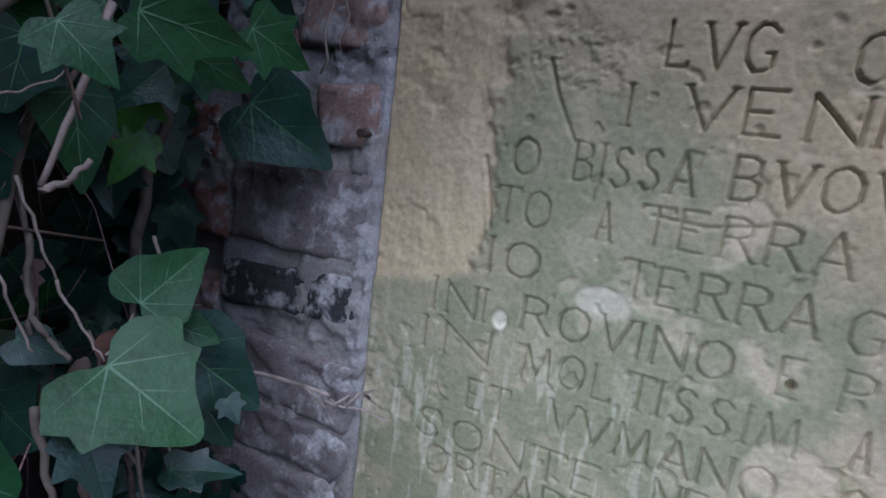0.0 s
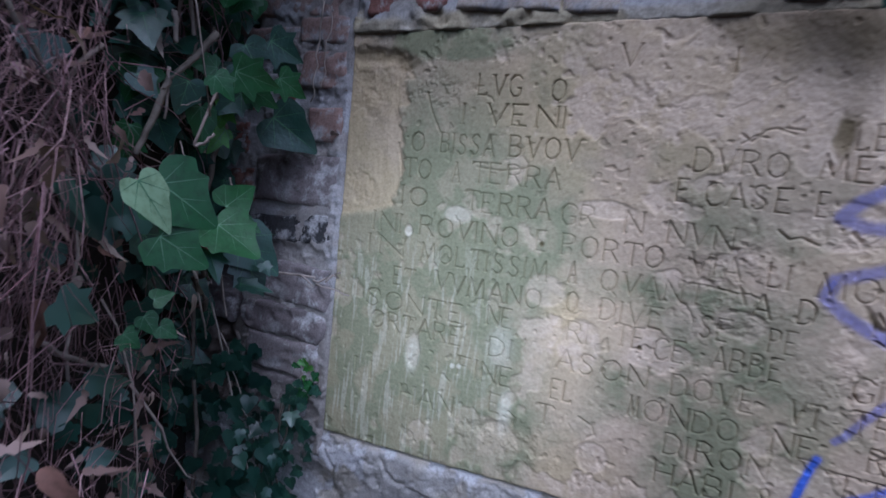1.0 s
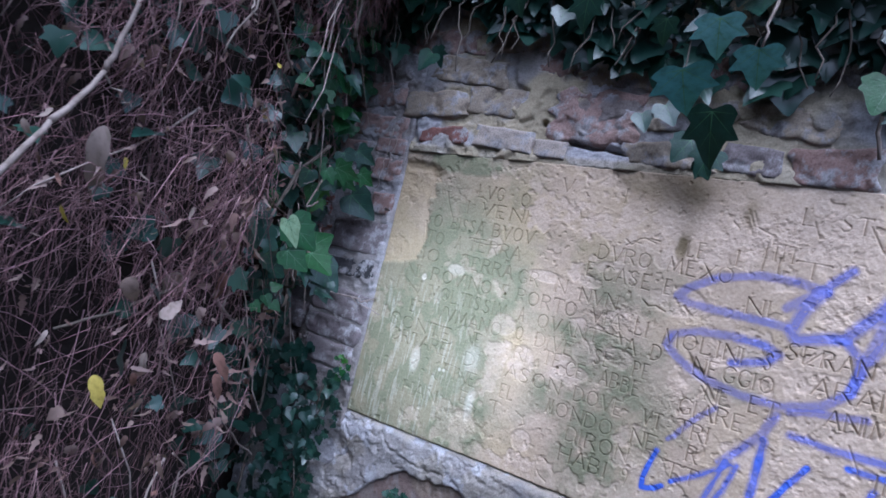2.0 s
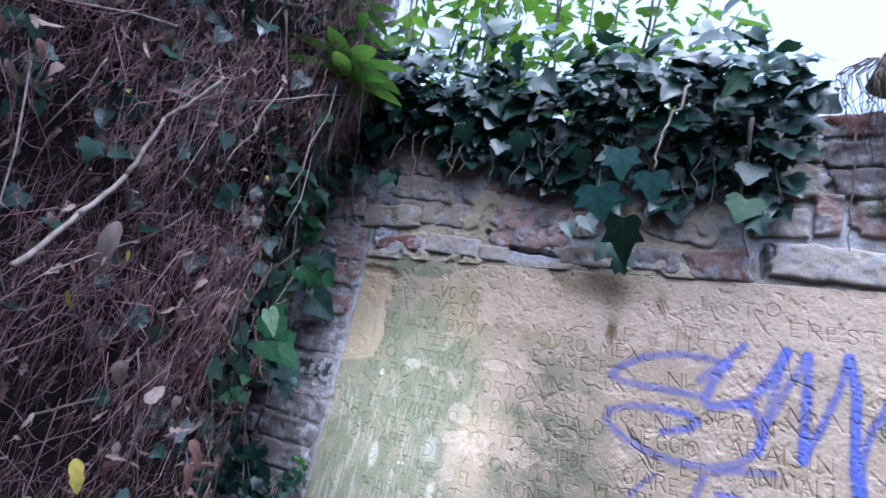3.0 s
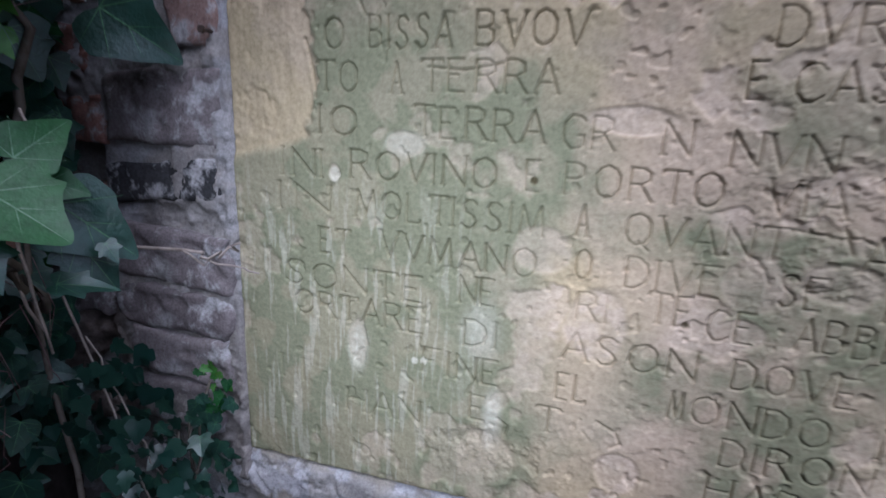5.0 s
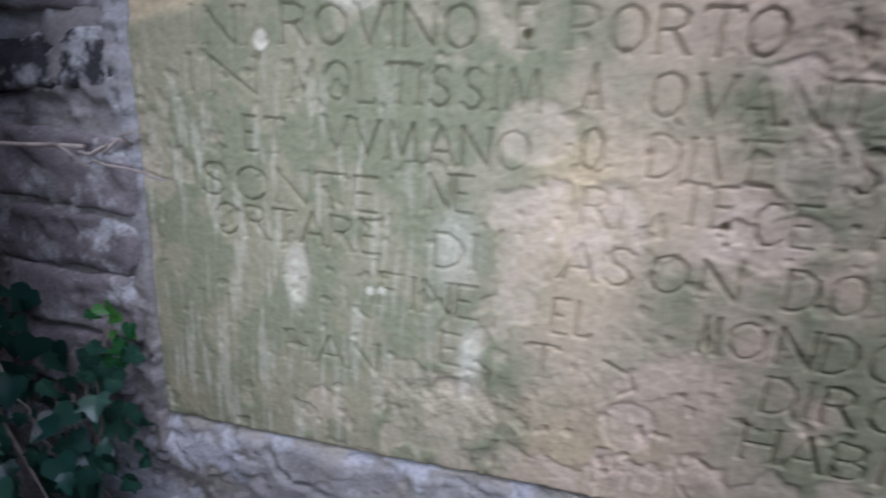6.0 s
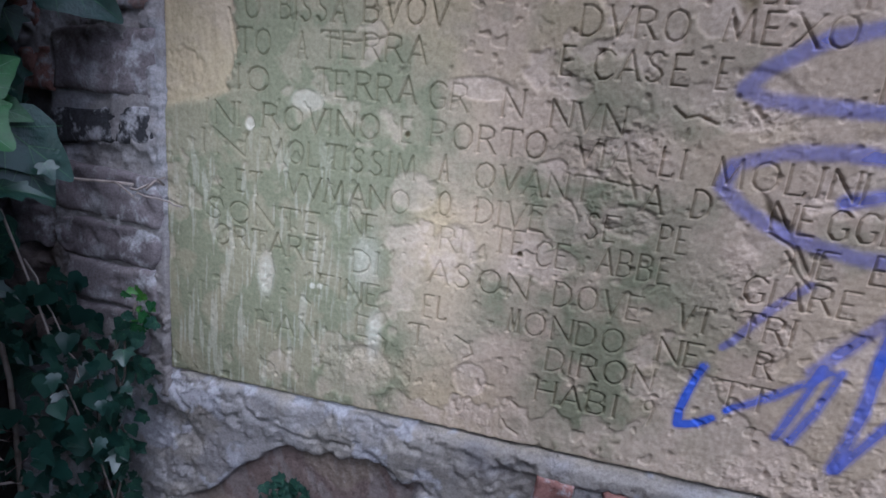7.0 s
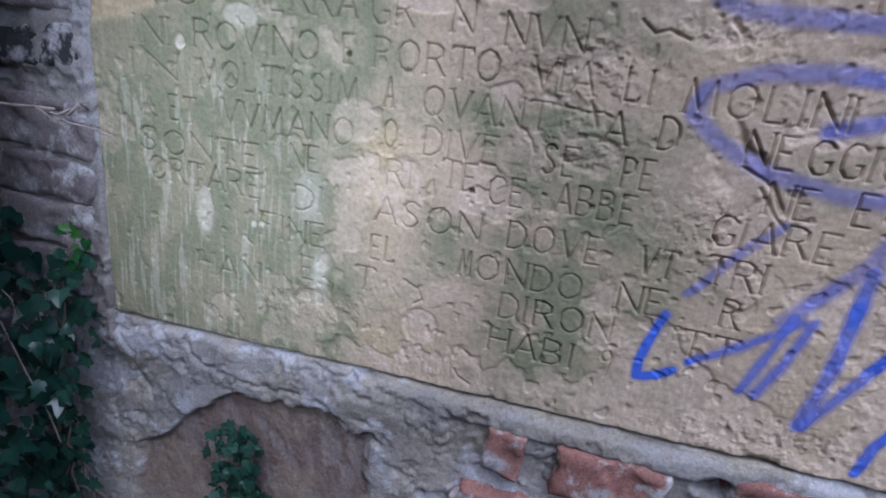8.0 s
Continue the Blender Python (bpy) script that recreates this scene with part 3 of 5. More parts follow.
algae = 1.1 * blob(X, Z, 0.13, 1.14, 0.24, 0.36, 0.45) * smooth(-0.25, 0.45, mott) + 0.5 * blob(X, Z, 0.12, 0.95, 0.2, 0.12, 0.5) + 0.85 * blob(X, Z, 0.57, 1.04, 0.12, 0.17, 0.6) * smooth(0.28, 0.55, mott) + 0.7 * blob(X, Z, 0.50, 1.25, 0.16, 0.09, 0.7) * smooth(0.3, 0.6, mott)
algae = algae + 0.35 * smooth(0.5, 0.62, mott) * (1 - upper) - 0.6 * blob(X, Z, 0.41, 1.10, 0.05, 0.10, 0.7)
algae = np.clip(algae, 0, 1)
algae = np.maximum(algae, 1.2 * blob(X, Z, 0.17, 1.562, 0.10, 0.035, 0.35))
algae = algae * (0.76 + 0.36 * smooth(0.35, 0.6, fbm(X, Z, 0.035, 4, 24))) * (1 - 0.35 * flake) * (1 - 0.8 * yellow)
algae = np.clip(algae, 0, 1)
# dark stains, darker hollows and foot edge; letter cuts darkened in place of shade
grime_shade = np.clip(0.26 * smooth(0.0008, 0.003, carve) + 0.55 * notch + 0.75 * smooth(0.0, 0.004, hole) + 0.55 * blob(X, Z, 0.66, 1.575, 0.12, 0.045, 0.9) + 0.32 * blob(X + 0.02 * (wear - 0.5), Z, 0.688, 1.52, 0.022, 0.07, 0.9) + 0.5 * blob(X, Z, 0.785, 1.53, 0.012, 0.03, 0.8) + 0.35 * blob(X, Z, 0.52, 1.55, 0.1, 0.05, 0.8) * smooth(0.4, 0.6, wear) + 0.35 * smooth(0.012, 0.004, LEVEL - SZ0), 0, 1)
pale = np.clip(0.45 * blob(X, Z, 0.125, 1.262, 0.006, 0.008, 0.2) + 0.6 * blob(X, Z, 0.223, 1.052, 0.004, 0.004, 0.3) + 0.6 * blob(X, Z, 0.234, 1.053, 0.004, 0.004, 0.3) + 0.3 * blob(X, Z, 0.205, 1.298, 0.022, 0.012, 0.4) + 0.35 * blob(X, Z, 0.30, 1.10, 0.02, 0.03, 0.7)
               + 0.4 * blob(X, Z, 0.152, 1.055, 0.012, 0.03, 0.5) + 0.5 * blob(X, Z, 0.32, 1.0, 0.01, 0.03, 0.6) + 0.27 * smooth(0.55, 0.70, fbm(X * 6.0, Z * 0.7, 0.03, 4, 19)) * smooth(0.36, 0.2, X) * smooth(1.32, 1.15, Z), 0, 1)
tint = np.clip(0.75 * yellow * (0.55 + 0.6 * smooth(0.35, 0.65, fbm(X, Z, 0.025, 4, 38))) + 1.0 * blob(X, Z, 0.42, 1.45, 0.16, 0.10, 0.7) * smooth(0.3, 0.55, wear) + 0.5 * blob(X, Z, 0.36, 0.95, 0.15, 0.04, 0.6) + 0.4 * blob(X, Z, 0.40, 1.10, 0.06, 0.08, 0.6) + 0.7 * blob(X, Z, 0.385, 1.185, 0.03, 0.035, 0.7) + 0.35 * smooth(0.06, 0.0, X), 0, 1)
tint = np.clip(tint + 0.35 * smooth(0.46, 0.62, fbm(X, Z, 0.12, 4, 23)), 0, 1)

X, Z = PLACE_X, PLACE_Z
slab = new("inscribed_slab")
tagged(slab, "worn tan sandstone slab with carved Roman capitals and green algae", "slab")
part("stone_face", sheet("stone_face", X, face_y, Z, STONE, {"yellow": tint, "flake": 0.75 * flake * (0.5 + 0.8 * smooth(0.4, 0.6, fine)).clip(0, 1) * (1 - yellow), "algae": algae, "grime_shade": grime_shade, "pale": pale}), slab)
part("stone_back", box_mesh("stone_back", 0.001, SX - 0.001, 0.05, 0.069, SZ0 + 0.001, SZ1 - 0.001, STONE), slab)

STROKES = """1.10 0.927,1.425 0.880,1.433 0.824,1.432 0.758,1.413 0.712,1.383 0.696,1.363 0.718,1.354 0.764,1.352 0.820,1.352 0.876,1.351
1.10 0.954,1.470 0.922,1.432 0.873,1.384
1.40 0.920,1.424 0.898,1.385 0.887,1.345 0.897,1.333 0.934,1.345 0.963,1.353 0.997,1.400 1.030,1.469
1.10 0.963,1.353 0.988,1.328 0.994,1.301 0.986,1.266 0.952,1.231 0.899,1.213 0.838,1.211 0.769,1.222 0.721,1.245 0.697,1.265 0.703,1.289 0.747,1.306 0.802,1.312 0.853,1.310 0.877,1.300 0.862,1.282 0.809,1.264
1.10 1.030,1.469 1.014,1.401 0.998,1.334 0.986,1.266
1.00 1.065,1.466 1.030,1.391 1.002,1.324
1.25 1.067,1.466 1.065,1.394 1.062,1.328 1.061,1.263
1.00 1.061,1.263 1.094,1.341 1.119,1.408 1.132,1.470
1.20 1.136,1.476 1.147,1.410 1.144,1.322 1.142,1.267 1.149,1.212 1.175,1.191 1.200,1.176 1.198,1.142
1.00 1.307,1.496 1.256,1.482 1.216,1.446 1.196,1.401 1.193,1.352 1.218,1.320 1.247,1.332 1.274,1.371 1.303,1.412
0.90 1.301,1.409 1.263,1.349 1.247,1.304 1.233,1.265
0.90 1.246,1.459 1.204,1.407 1.170,1.345 1.153,1.279 1.157,1.213
0.90 1.192,1.253 1.260,1.253 1.306,1.253 1.275,1.209 1.244,1.186
0.90 1.015,1.230 0.948,1.218 0.911,1.207
0.94 0.919,1.169 0.980,1.166 1.053,1.169 1.133,1.177 1.240,1.192
0.79 1.006,1.144 1.059,1.145 1.128,1.153
0.65 0.801,1.176 0.772,1.145 0.745,1.103 0.735,1.092
0.72 0.722,1.065 0.713,1.032 0.708,1.007 0.709,0.987 0.731,0.994 0.743,1.004
0.70 0.756,1.018 0.783,1.037 0.803,1.052 0.843,1.086
1.08 0.893,1.196 0.879,1.156 0.851,1.115 0.826,1.083
0.72 0.835,1.088 0.822,1.040 0.810,0.999
0.79 0.853,1.088 0.840,1.040 0.824,0.999
1.01 0.884,1.145 0.882,1.077 0.881,1.043 0.872,0.976
0.79 0.952,1.123 0.928,1.080 0.908,1.040 0.874,0.976
0.72 0.961,1.013 0.942,0.971 0.937,0.937
0.72 1.009,1.031 0.990,0.984 0.975,0.944
0.80 0.972,1.046 0.968,1.024
0.80 1.044,1.121 1.033,1.080
0.72 1.016,1.009 0.986,0.947
0.72 1.119,1.105 1.090,1.045 1.051,0.988 1.033,0.943
0.72 1.175,1.120 1.125,1.084 1.105,1.072
0.72 1.190,1.115 1.222,1.077 1.212,1.044 1.156,1.032 1.131,1.032
1.01 1.063,1.023 1.100,1.024
0.80 1.142,1.002 1.187,0.981 1.216,0.949"""
cover, ink = np.zeros_like(X), np.zeros_like(X)
for row in STROKES.split("\n"):
    weight, line = row.split(" ", 1)
    q = [tuple(float(v) for v in c.split(",")) for c in line.split()]
    half = 0.0077 * float(weight)
    dist = np.full_like(X, 9.0)
    for k in range(len(q) - 1):
        (ax, az), (bx, bz) = q[k], q[k + 1]
        box = (X > min(ax, bx) - 0.03) & (X < max(ax, bx) + 0.03) & (Z > min(az, bz) - 0.03) & (Z < max(az, bz) + 0.03)
        x, z = X[box], Z[box]
        d = (bx - ax, bz - az)
        t = np.clip(((x - ax) * d[0] + (z - az) * d[1]) / (d[0] ** 2 + d[1] ** 2), 0, 1)
        dist[box] = np.minimum(dist[box], np.hypot(x - ax - t * d[0], z - az - t * d[1]))
    bold = 0.74 if float(weight) > 1.15 or max(c[1] for c in q) < 1.17 else 0.6
    ink = np.maximum(ink, (0.25 if bold < 0.7 else 0.5 if max(c[1] for c in q) > 1.2 else 1.0) * smooth(half * 1.5, half * 0.9, dist) * (0.5 + 0.7 * smooth(0.4, 0.6, wear)).clip(0, 1))
    cover = 1 - (1 - cover) * (1 - bold * smooth(half * 1.45, half * 0.35, dist + 0.003 * (fine - 0.5)) * (0.75 + 0.5 * smooth(0.35, 0.65, wear)).clip(0, 1))
cover = np.clip(cover * (1 - 0.6 * smooth(0.0012, 0.0025, carve)), 0, 1)
on = cover[:-1, :-1] + cover[1:, 1:] + cover[:-1, 1:] + cover[1:, :-1] > 0.02
part("graffiti", sheet("graffiti", X, face_y - 0.0006, Z, PAINT, {"cover": cover, "ink": ink}, on), slab, "blue and violet sprayed graffiti strokes")


# ---------- bricks ----------
def brick_mesh(name, w, h, seed, mat, worn=1.0, depth=0.05):
    """A worn brick face, w by h, centred, with rounded broken edges; its face lies at y = 0."""
    w, h = w * 1.06, h * 1.08
    nx, nz = max(12, int(w / 0.0036)), max(10, int(h / 0.0036))
    u, v = np.meshgrid(np.linspace(-1, 1, nx), np.linspace(-1, 1, nz))
    x, z = u * w / 2, v * h / 2
    edge = np.maximum(np.abs(u) ** (8 + w / h * 6), np.abs(v) ** 10)
    n1, n2 = fbm(x + seed * 3.1, z, 0.03, 4, 80 + seed % 7), fbm(x, z + seed * 1.7, 0.012, 2, 90)
    y = 0.010 * edge - worn * (0.005 * (n1 - 0.5) + 0.002 * (n2 - 0.5) + 0.0016 * (fbm(x + seed, z, 0.006, 2, 95) - 0.5))
    y = y + worn * (0.003 * smooth(0.42, 0.40, n1) + 0.0012 * smooth(0.52, 0.505, n1))
    cut_a, cut_b = 0.5 + 0.5 * math.sin(seed * 2.3), 0.5 + 0.5 * math.sin(seed * 4.1 + 1)
    y = y + 0.02 * worn * smooth(1.25 + 0.5 * cut_a, 1.75 + 0.3 * cut_a, u * (1 if seed % 2 else -1) + v * (1 if seed % 3 else -1) + 0.6 * (n1 - 0.5)) * cut_b
    x = x * (1 + 0.09 * worn * (value_noise(x * 0 + seed, z, 0.018, 71) - 0.5) * np.abs(u) * 3)
    z = z * (1 + 0.19 * worn * (value_noise(x, z * 0 + seed, 0.03, 72) - 0.5) * np.abs(v) * 1.6)
    rim = (np.abs(u) > 0.999) | (np.abs(v) > 0.999)
    y = np.where(rim, depth, y)
    return sheet(name, x, y, z, mat, {})


def lay(cx, cz, w, h, proud, mat, seed, turn=0.0, worn=1.0):
    ob = part("brick", brick_mesh("brick", w, h, seed, mat, worn), wall)
    ob.matrix_basis = pose(cx, -proud, cz, 0, turn, 0)
    return ob


# jamb beside the slab, foot to head
JAMB = ((0.938, 0.072, -0.105, 0.13, "g"), (1.010, 0.066, -0.098, 0.16, "g"), (1.075, 0.062, -0.102, 0.17, "g"), (1.147, 0.072, -0.098, 0.178, "g"), (1.243, 0.050, -0.100, 0.180, "d"), (1.330, 0.086, -0.094, 0.165, "g"),
        (1.426, 0.062, -0.040, 0.066, "p"), (1.516, 0.066, -0.050, 0.092, "p"), (1.580, 0.044, -0.052, 0.09, "p"), (1.632, 0.060, -0.12, 0.19, "p"), (1.715, 0.066, -0.13, 0.17, "p"))
BRICK_PALE = brick_material("pale_stone_block", (0.38, 0.325, 0.285), (0.46, 0.40, 0.35), 0.4)
SKIN = {"s": BRICK_PALE, "g": BRICK_GREY, "d": BRICK_DARK, "p": BRICK_PINK, "r": BRICK_RED, "t": BRICK_TAN}
for k, (cz, h, cx, w, skin) in enumerate(JAMB):
    lay(cx, cz, w, h, 0.012 if skin == "g" else 0.009, SKIN[skin], 3 + k, (-2, 1, 0, 2, -6, -1)[k % 6], 0.75)
for k, (cx, cz, w, h, skin) in enumerate(((-0.245, 1.395, 0.09, 0.06, "r"), (-0.235, 1.31, 0.10, 0.058, "r"), (-0.25, 1.20, 0.10, 0.06, "p"), (-0.14, 1.475, 0.075, 0.058, "r"), (-0.25, 1.47, 0.11, 0.06, "r"), (-0.19, 1.56, 0.16, 0.055, "p"), (-0.27, 1.08, 0.1, 0.07, "g"))):
    lay(cx, cz, w, h, 0.006, SKIN[skin], 31 + k, (1, -2, 2)[k % 3])
# courses above the slab
COURSE = ((0.095, 1.633, 0.13, 0.042, "r"), (0.255, 1.633, 0.15, 0.05, "s"), (0.372, 1.618, 0.075, 0.04, "s"), (0.62, 1.625, 0.17, 0.05, "t"), (0.765, 1.625, 0.10, 0.052, "g"), (0.895, 1.622, 0.13, 0.062, "p"), (1.115, 1.637, 0.225, 0.072, "s"), (1.36, 1.640, 0.23, 0.07, "s"), (1.62, 1.64, 0.22, 0.07, "p"), (1.87, 1.64, 0.22, 0.07, "g"),
          (0.05, 1.705, 0.16, 0.06, "t"), (0.23, 1.715, 0.17, 0.062, "t"), (0.455, 1.692, 0.19, 0.108, "p"), (0.64, 1.70, 0.16, 0.06, "t"), (0.81, 1.70, 0.15, 0.06, "t"), (1.01, 1.722, 0.11, 0.06, "s"), (1.10, 1.745, 0.05, 0.09, "p"), (1.27, 1.735, 0.24, 0.07, "p"), (1.52, 1.735, 0.22, 0.07, "g"),
          (0.13, 1.79, 0.2, 0.06, "t"), (0.34, 1.79, 0.16, 0.06, "p"), (0.52, 1.785, 0.18, 0.06, "t"), (0.71, 1.785, 0.17, 0.06, "p"), (0.90, 1.79, 0.17, 0.06, "g"), (1.03, 1.83, 0.13, 0.075, "t"), (1.17, 1.82, 0.12, 0.06, "g"), (1.33, 1.82, 0.16, 0.06, "g"),
          (0.05, 1.87, 0.2, 0.06, "p"), (0.27, 1.87, 0.2, 0.06, "t"), (0.49, 1.87, 0.2, 0.06, "p"), (0.71, 1.87, 0.2, 0.06, "t"), (0.90, 1.87, 0.15, 0.06, "p"), (1.03, 1.91, 0.12, 0.06, "t"), (1.17, 1.89, 0.14, 0.055, "g"), (1.33, 1.89, 0.15, 0.055, "p"), (1.13, 1.965, 0.16, 0.055, "r"), (1.31, 1.965, 0.17, 0.055, "r"), (1.50, 1.96, 0.2, 0.06, "r"))
for k, (cx, cz, w, h, skin) in enumerate(COURSE):
    lay(cx, cz - 0.006 * (cz < 1.65) - 0.005 + SLOPE * cx, w * 1.02, h * 1.10, (0.006, 0.009, 0.004)[k % 3] + (0.004 if cx > 0.85 and cz < 1.66 else 0), SKIN[skin], 40 + k, (-4.5, 2.5, 0.5, -2, 5)[k % 5], 0.55 if skin == "s" else 1.15)
# red bricks showing under the ledge
for k, (cx, cz, w, h) in enumerate(((0.586, 0.842, 0.052, 0.066), (0.712, 0.842, 0.128, 0.072), (0.876, 0.880, 0.080, 0.048), (1.010, 0.872, 0.13, 0.05), (1.20, 0.880, 0.19, 0.06), (0.62, 0.745, 0.17, 0.06), (0.83, 0.745, 0.19, 0.06), (1.04, 0.745, 0.19, 0.06), (1.25, 0.745, 0.19, 0.06))):
    lay(cx, cz, w, h, 0.010, BRICK_RED, 90 + k, (2, -1, 0)[k % 3], 0.8)


# ---------- leaves ----------
IVY_SHAPES = (
    "0,0 .16,-.12 .36,-.13 .54,.0 .60,.13 .46,.26 .50,.42 .38,.50 .24,.70 .10,.90 0,1",
    "0,0 .14,-.08 .32,-.10 .50,.06 .40,.22 .58,.48 .34,.50 .24,.62 .12,.84 .04,.95 0,1",
    "0,0 .12,-.10 .30,-.12 .44,.02 .46,.18 .40,.34 .34,.48 .26,.62 .16,.80 .06,.94 0,1",
    "0,0 .10,-.06 .22,-.02 .34,.14 .24,.26 .42,.50 .22,.50 .16,.66 .09,.86 .03,.96 0,1")


def leaf_mesh(name, shape, curl, seed, mats, veins=True, rounded=False):
    """A lobed leaf 1 long, along +y, its face up +z; slot 0 blade, slot 1 veins."""
    half = [tuple(float(v) for v in c.split(",")) for c in shape.split()]
    rim = half + [(-x, y) for x, y in half[-2:0:-1]]
    rg = random.Random(seed)
    rim = [(x * rg.uniform(0.93, 1.07), y + rg.uniform(-0.025, 0.025)) for x, y in rim]

    if rounded:
        n = len(rim)
        mid = [tuple((9 * (rim[k][i] + rim[(k + 1) % n][i]) - rim[k - 1][i] - rim[(k + 2) % n][i]) / 16 for i in (0, 1)) for k in range(n)]
        rim = [q for pair in zip(rim, mid) for q in pair]

    def lift(x, y):
        return 0.16 * abs(x) ** 1.3 - curl * y * y + 0.05 * math.sin(5 * y + seed) * abs(x) - 0.10 * max(0, abs(x) - 0.35)

    verts, faces, slots = [], [], []
    cx, cy = 0, 0.28
    verts.append((cx, cy, lift(cx, cy)))
    for f in (0.4, 0.75, 1.0):
        for x, y in rim:
            px, py = cx + (x - cx) * f, cy + (y - cy) * f
            verts.append((px, py, lift(px, py)))
    n = len(rim)
    for k in range(n):
        faces.append((0, 1 + k, 1 + (k + 1) % n))
        for r in range(2):
            a, b = 1 + r * n + k, 1 + r * n + (k + 1) % n
            faces.append((a, a + n, b + n, b))
    slots = [0] * len(faces)
    if veins:
        for tx, ty, w in ((0, 0.95, 0.012), (0.46, 0.42, 0.009), (-0.46, 0.42, 0.009), (0.44, 0.05, 0.008), (-0.44, 0.05, 0.008), (0.20, 0.62, 0.006), (-0.20, 0.62, 0.006)):
            ox, oy = (0, 0.02) if ty > 0.9 or abs(tx) > 0.3 else (0, 0.34)
            steps, start = 5, len(verts)
            dx, dy = tx - ox, ty - oy
            ln = math.hypot(dx, dy)
            for i in range(steps + 1):
                t = i / steps
                ww = w * (1 - 0.8 * t)
                for sgn in (-1, 1):
                    x, y = ox + dx * t - sgn * ww * dy / ln, oy + dy * t + sgn * ww * dx / ln
                    verts.append((x, y, lift(x, y) + 0.008))
            for i in range(steps):
                a = start + 2 * i
                faces.append((a, a + 2, a + 3, a + 1))
                slots.append(1)
    return mesh_of(name, verts, faces, mats, slots)


LEAVES = {}
for tag, mat, veins in (("ivy", IVY, True), ("dark", IVY_DARK, True), ("young", IVY_YOUNG, True), ("back", IVY_BACK, True), ("pale", IVY_SKY_SHEEN, True)):
    LEAVES[tag] = [leaf_mesh("ivy_leaf", s, (0.10, 0.18, 0.05, 0.22)[i], i + 3, [mat, VEIN], veins, True) for i, s in enumerate(IVY_SHAPES)]
LEAVES["plain"] = [leaf_mesh("ivy_leaf", s, (0.10, 0.18, 0.05, 0.22)[i], i + 3, [IVY_DARK, VEIN], False) for i, s in enumerate(IVY_SHAPES)]
DRY_SHAPES = ("0,0 .10,.02 .22,.12 .26,.3 .22,.5 .26,.62 .14,.8 .05,.94 0,1", "0,0 .16,-.02 .3,.14 .22,.3 .3,.46 .2,.6 .12,.8 .04,.95 0,1")
LEAVES["dry"] = [leaf_mesh("dry_leaf", s, c, i + 9, [DRY, DRY], False) for i, (s, c) in enumerate(zip(DRY_SHAPES, (0.8, -0.75)))]
LEAVES["dry_red"] = [leaf_mesh("dry_leaf", s, c, i + 19, [DRY_RED, DRY_RED], False) for i, (s, c) in enumerate(zip(DRY_SHAPES, (0.7, -0.8)))]
LEAVES["yellow"] = [leaf_mesh("yellow_leaf", s, c, i + 29, [YELLOW, YELLOW], False) for i, (s, c) in enumerate(zip(DRY_SHAPES, (0.3, -0.35)))]
CURL_SHAPES = ("0,0 .06,.02 .16,.14 .12,.3 .20,.5 .12,.62 .10,.8 .03,.94 0,1", "0,0 .12,-.02 .2,.16 .10,.3 .24,.44 .12,.6 .10,.8 .02,.95 0,1", "0,0 .2,.0 .34,.16 .3,.34 .4,.44 .26,.6 .12,.8 .04,.95 0,1")
LITTER_MESH = [leaf_mesh("curled_leaf", s, c, i + 61, [LITTER, LITTER], False) for i, (s, c) in enumerate(zip(CURL_SHAPES, (1.1, -1.0, 0.6)))]
LANCE = "0,0 .05,.05 .12,.2 .15,.4 .14,.6 .09,.8 .03,.95 0,1"
LEAVES["seedling"] = [leaf_mesh("seedling_leaf", LANCE, 0.2, 41, [SEEDLING, VEIN], False)]


def leaf_pose(base, tip, face, scale_w=1.0, length=None):
    """A leaf with its stalk end at base, its tip towards tip and its upper side towards face."""
    base, tip = Vector(base), Vector(tip)
    y = tip - base
    ln = length or y.length
    y.normalize()
    z = Vector(face)
    z = (z - y * z.dot(y)).normalized()
    x = y.cross(z)
    m = Matrix((x, y, z)).transposed().to_4x4()
    return Matrix.Translation(base) @ m @ Matrix.Diagonal((ln * scale_w, ln, ln, 1))


def leaf(name, mesh, parent, m):
    ob = new(name, mesh)
    ob.parent = parent
    ob.matrix_basis = m
    return ob


def join_leaves(name, poses, meshes, mats, rg):
    """Many small leaves as one mesh."""
    verts, faces, slots, count = [], [], [], 0
    data = []
    for me in meshes:
        co = np.empty(len(me.vertices) * 3)
        me.vertices.foreach_get("co", co)
        data.append((co.reshape(-1, 3), [tuple(p.vertices) for p in me.polygons], [p.material_index for p in me.polygons]))
    for m in poses:
        k = rg.randrange(len(data))
        co, fc, sl = data[k]
        a = np.array(m)
        verts.append(co @ a[:3, :3].T + a[:3, 3])
        faces += [tuple(i + count for i in f) for f in fc]
        slots += sl
        count += len(co)
    return mesh_of(name, np.concatenate(verts), faces, mats, slots)


def hedge_x(y):
    """How far the overgrown bank reaches over the wall's foot at depth y."""
    d = -y
    return -0.165 + 0.43 * (d - 0.05) if d < 0.45 else 0.007 - 0.15 * (d - 0.45)


EYE_SIDE = Vector((0.75, -0.55, 0.25))

# ivy climbing beside the slab
rng = random.Random(11)
ivy_left = new("ivy_plant")
ivy_left.location = (0, 0, 0)
tagged(ivy_left, "glossy green ivy with pale veins climbing beside the brick jamb", "ivy", group="ivy on the wall")
sv, sf = [], []
for a, b in (((-0.22, -0.08, 0.0), (-0.20, -0.10, 1.25)), ((-0.20, -0.10, 1.25), (-0.20, -0.06, 1.62)), ((-0.2, -0.1, 1.1), (-0.08, -0.2, 1.22)), ((-0.24, -0.08, 1.4), (-0.13, -0.19, 1.46))):
    tube(sv, sf, bent(a, b, 0.0, 0.012, 10, rng), 0.006, 0.003)
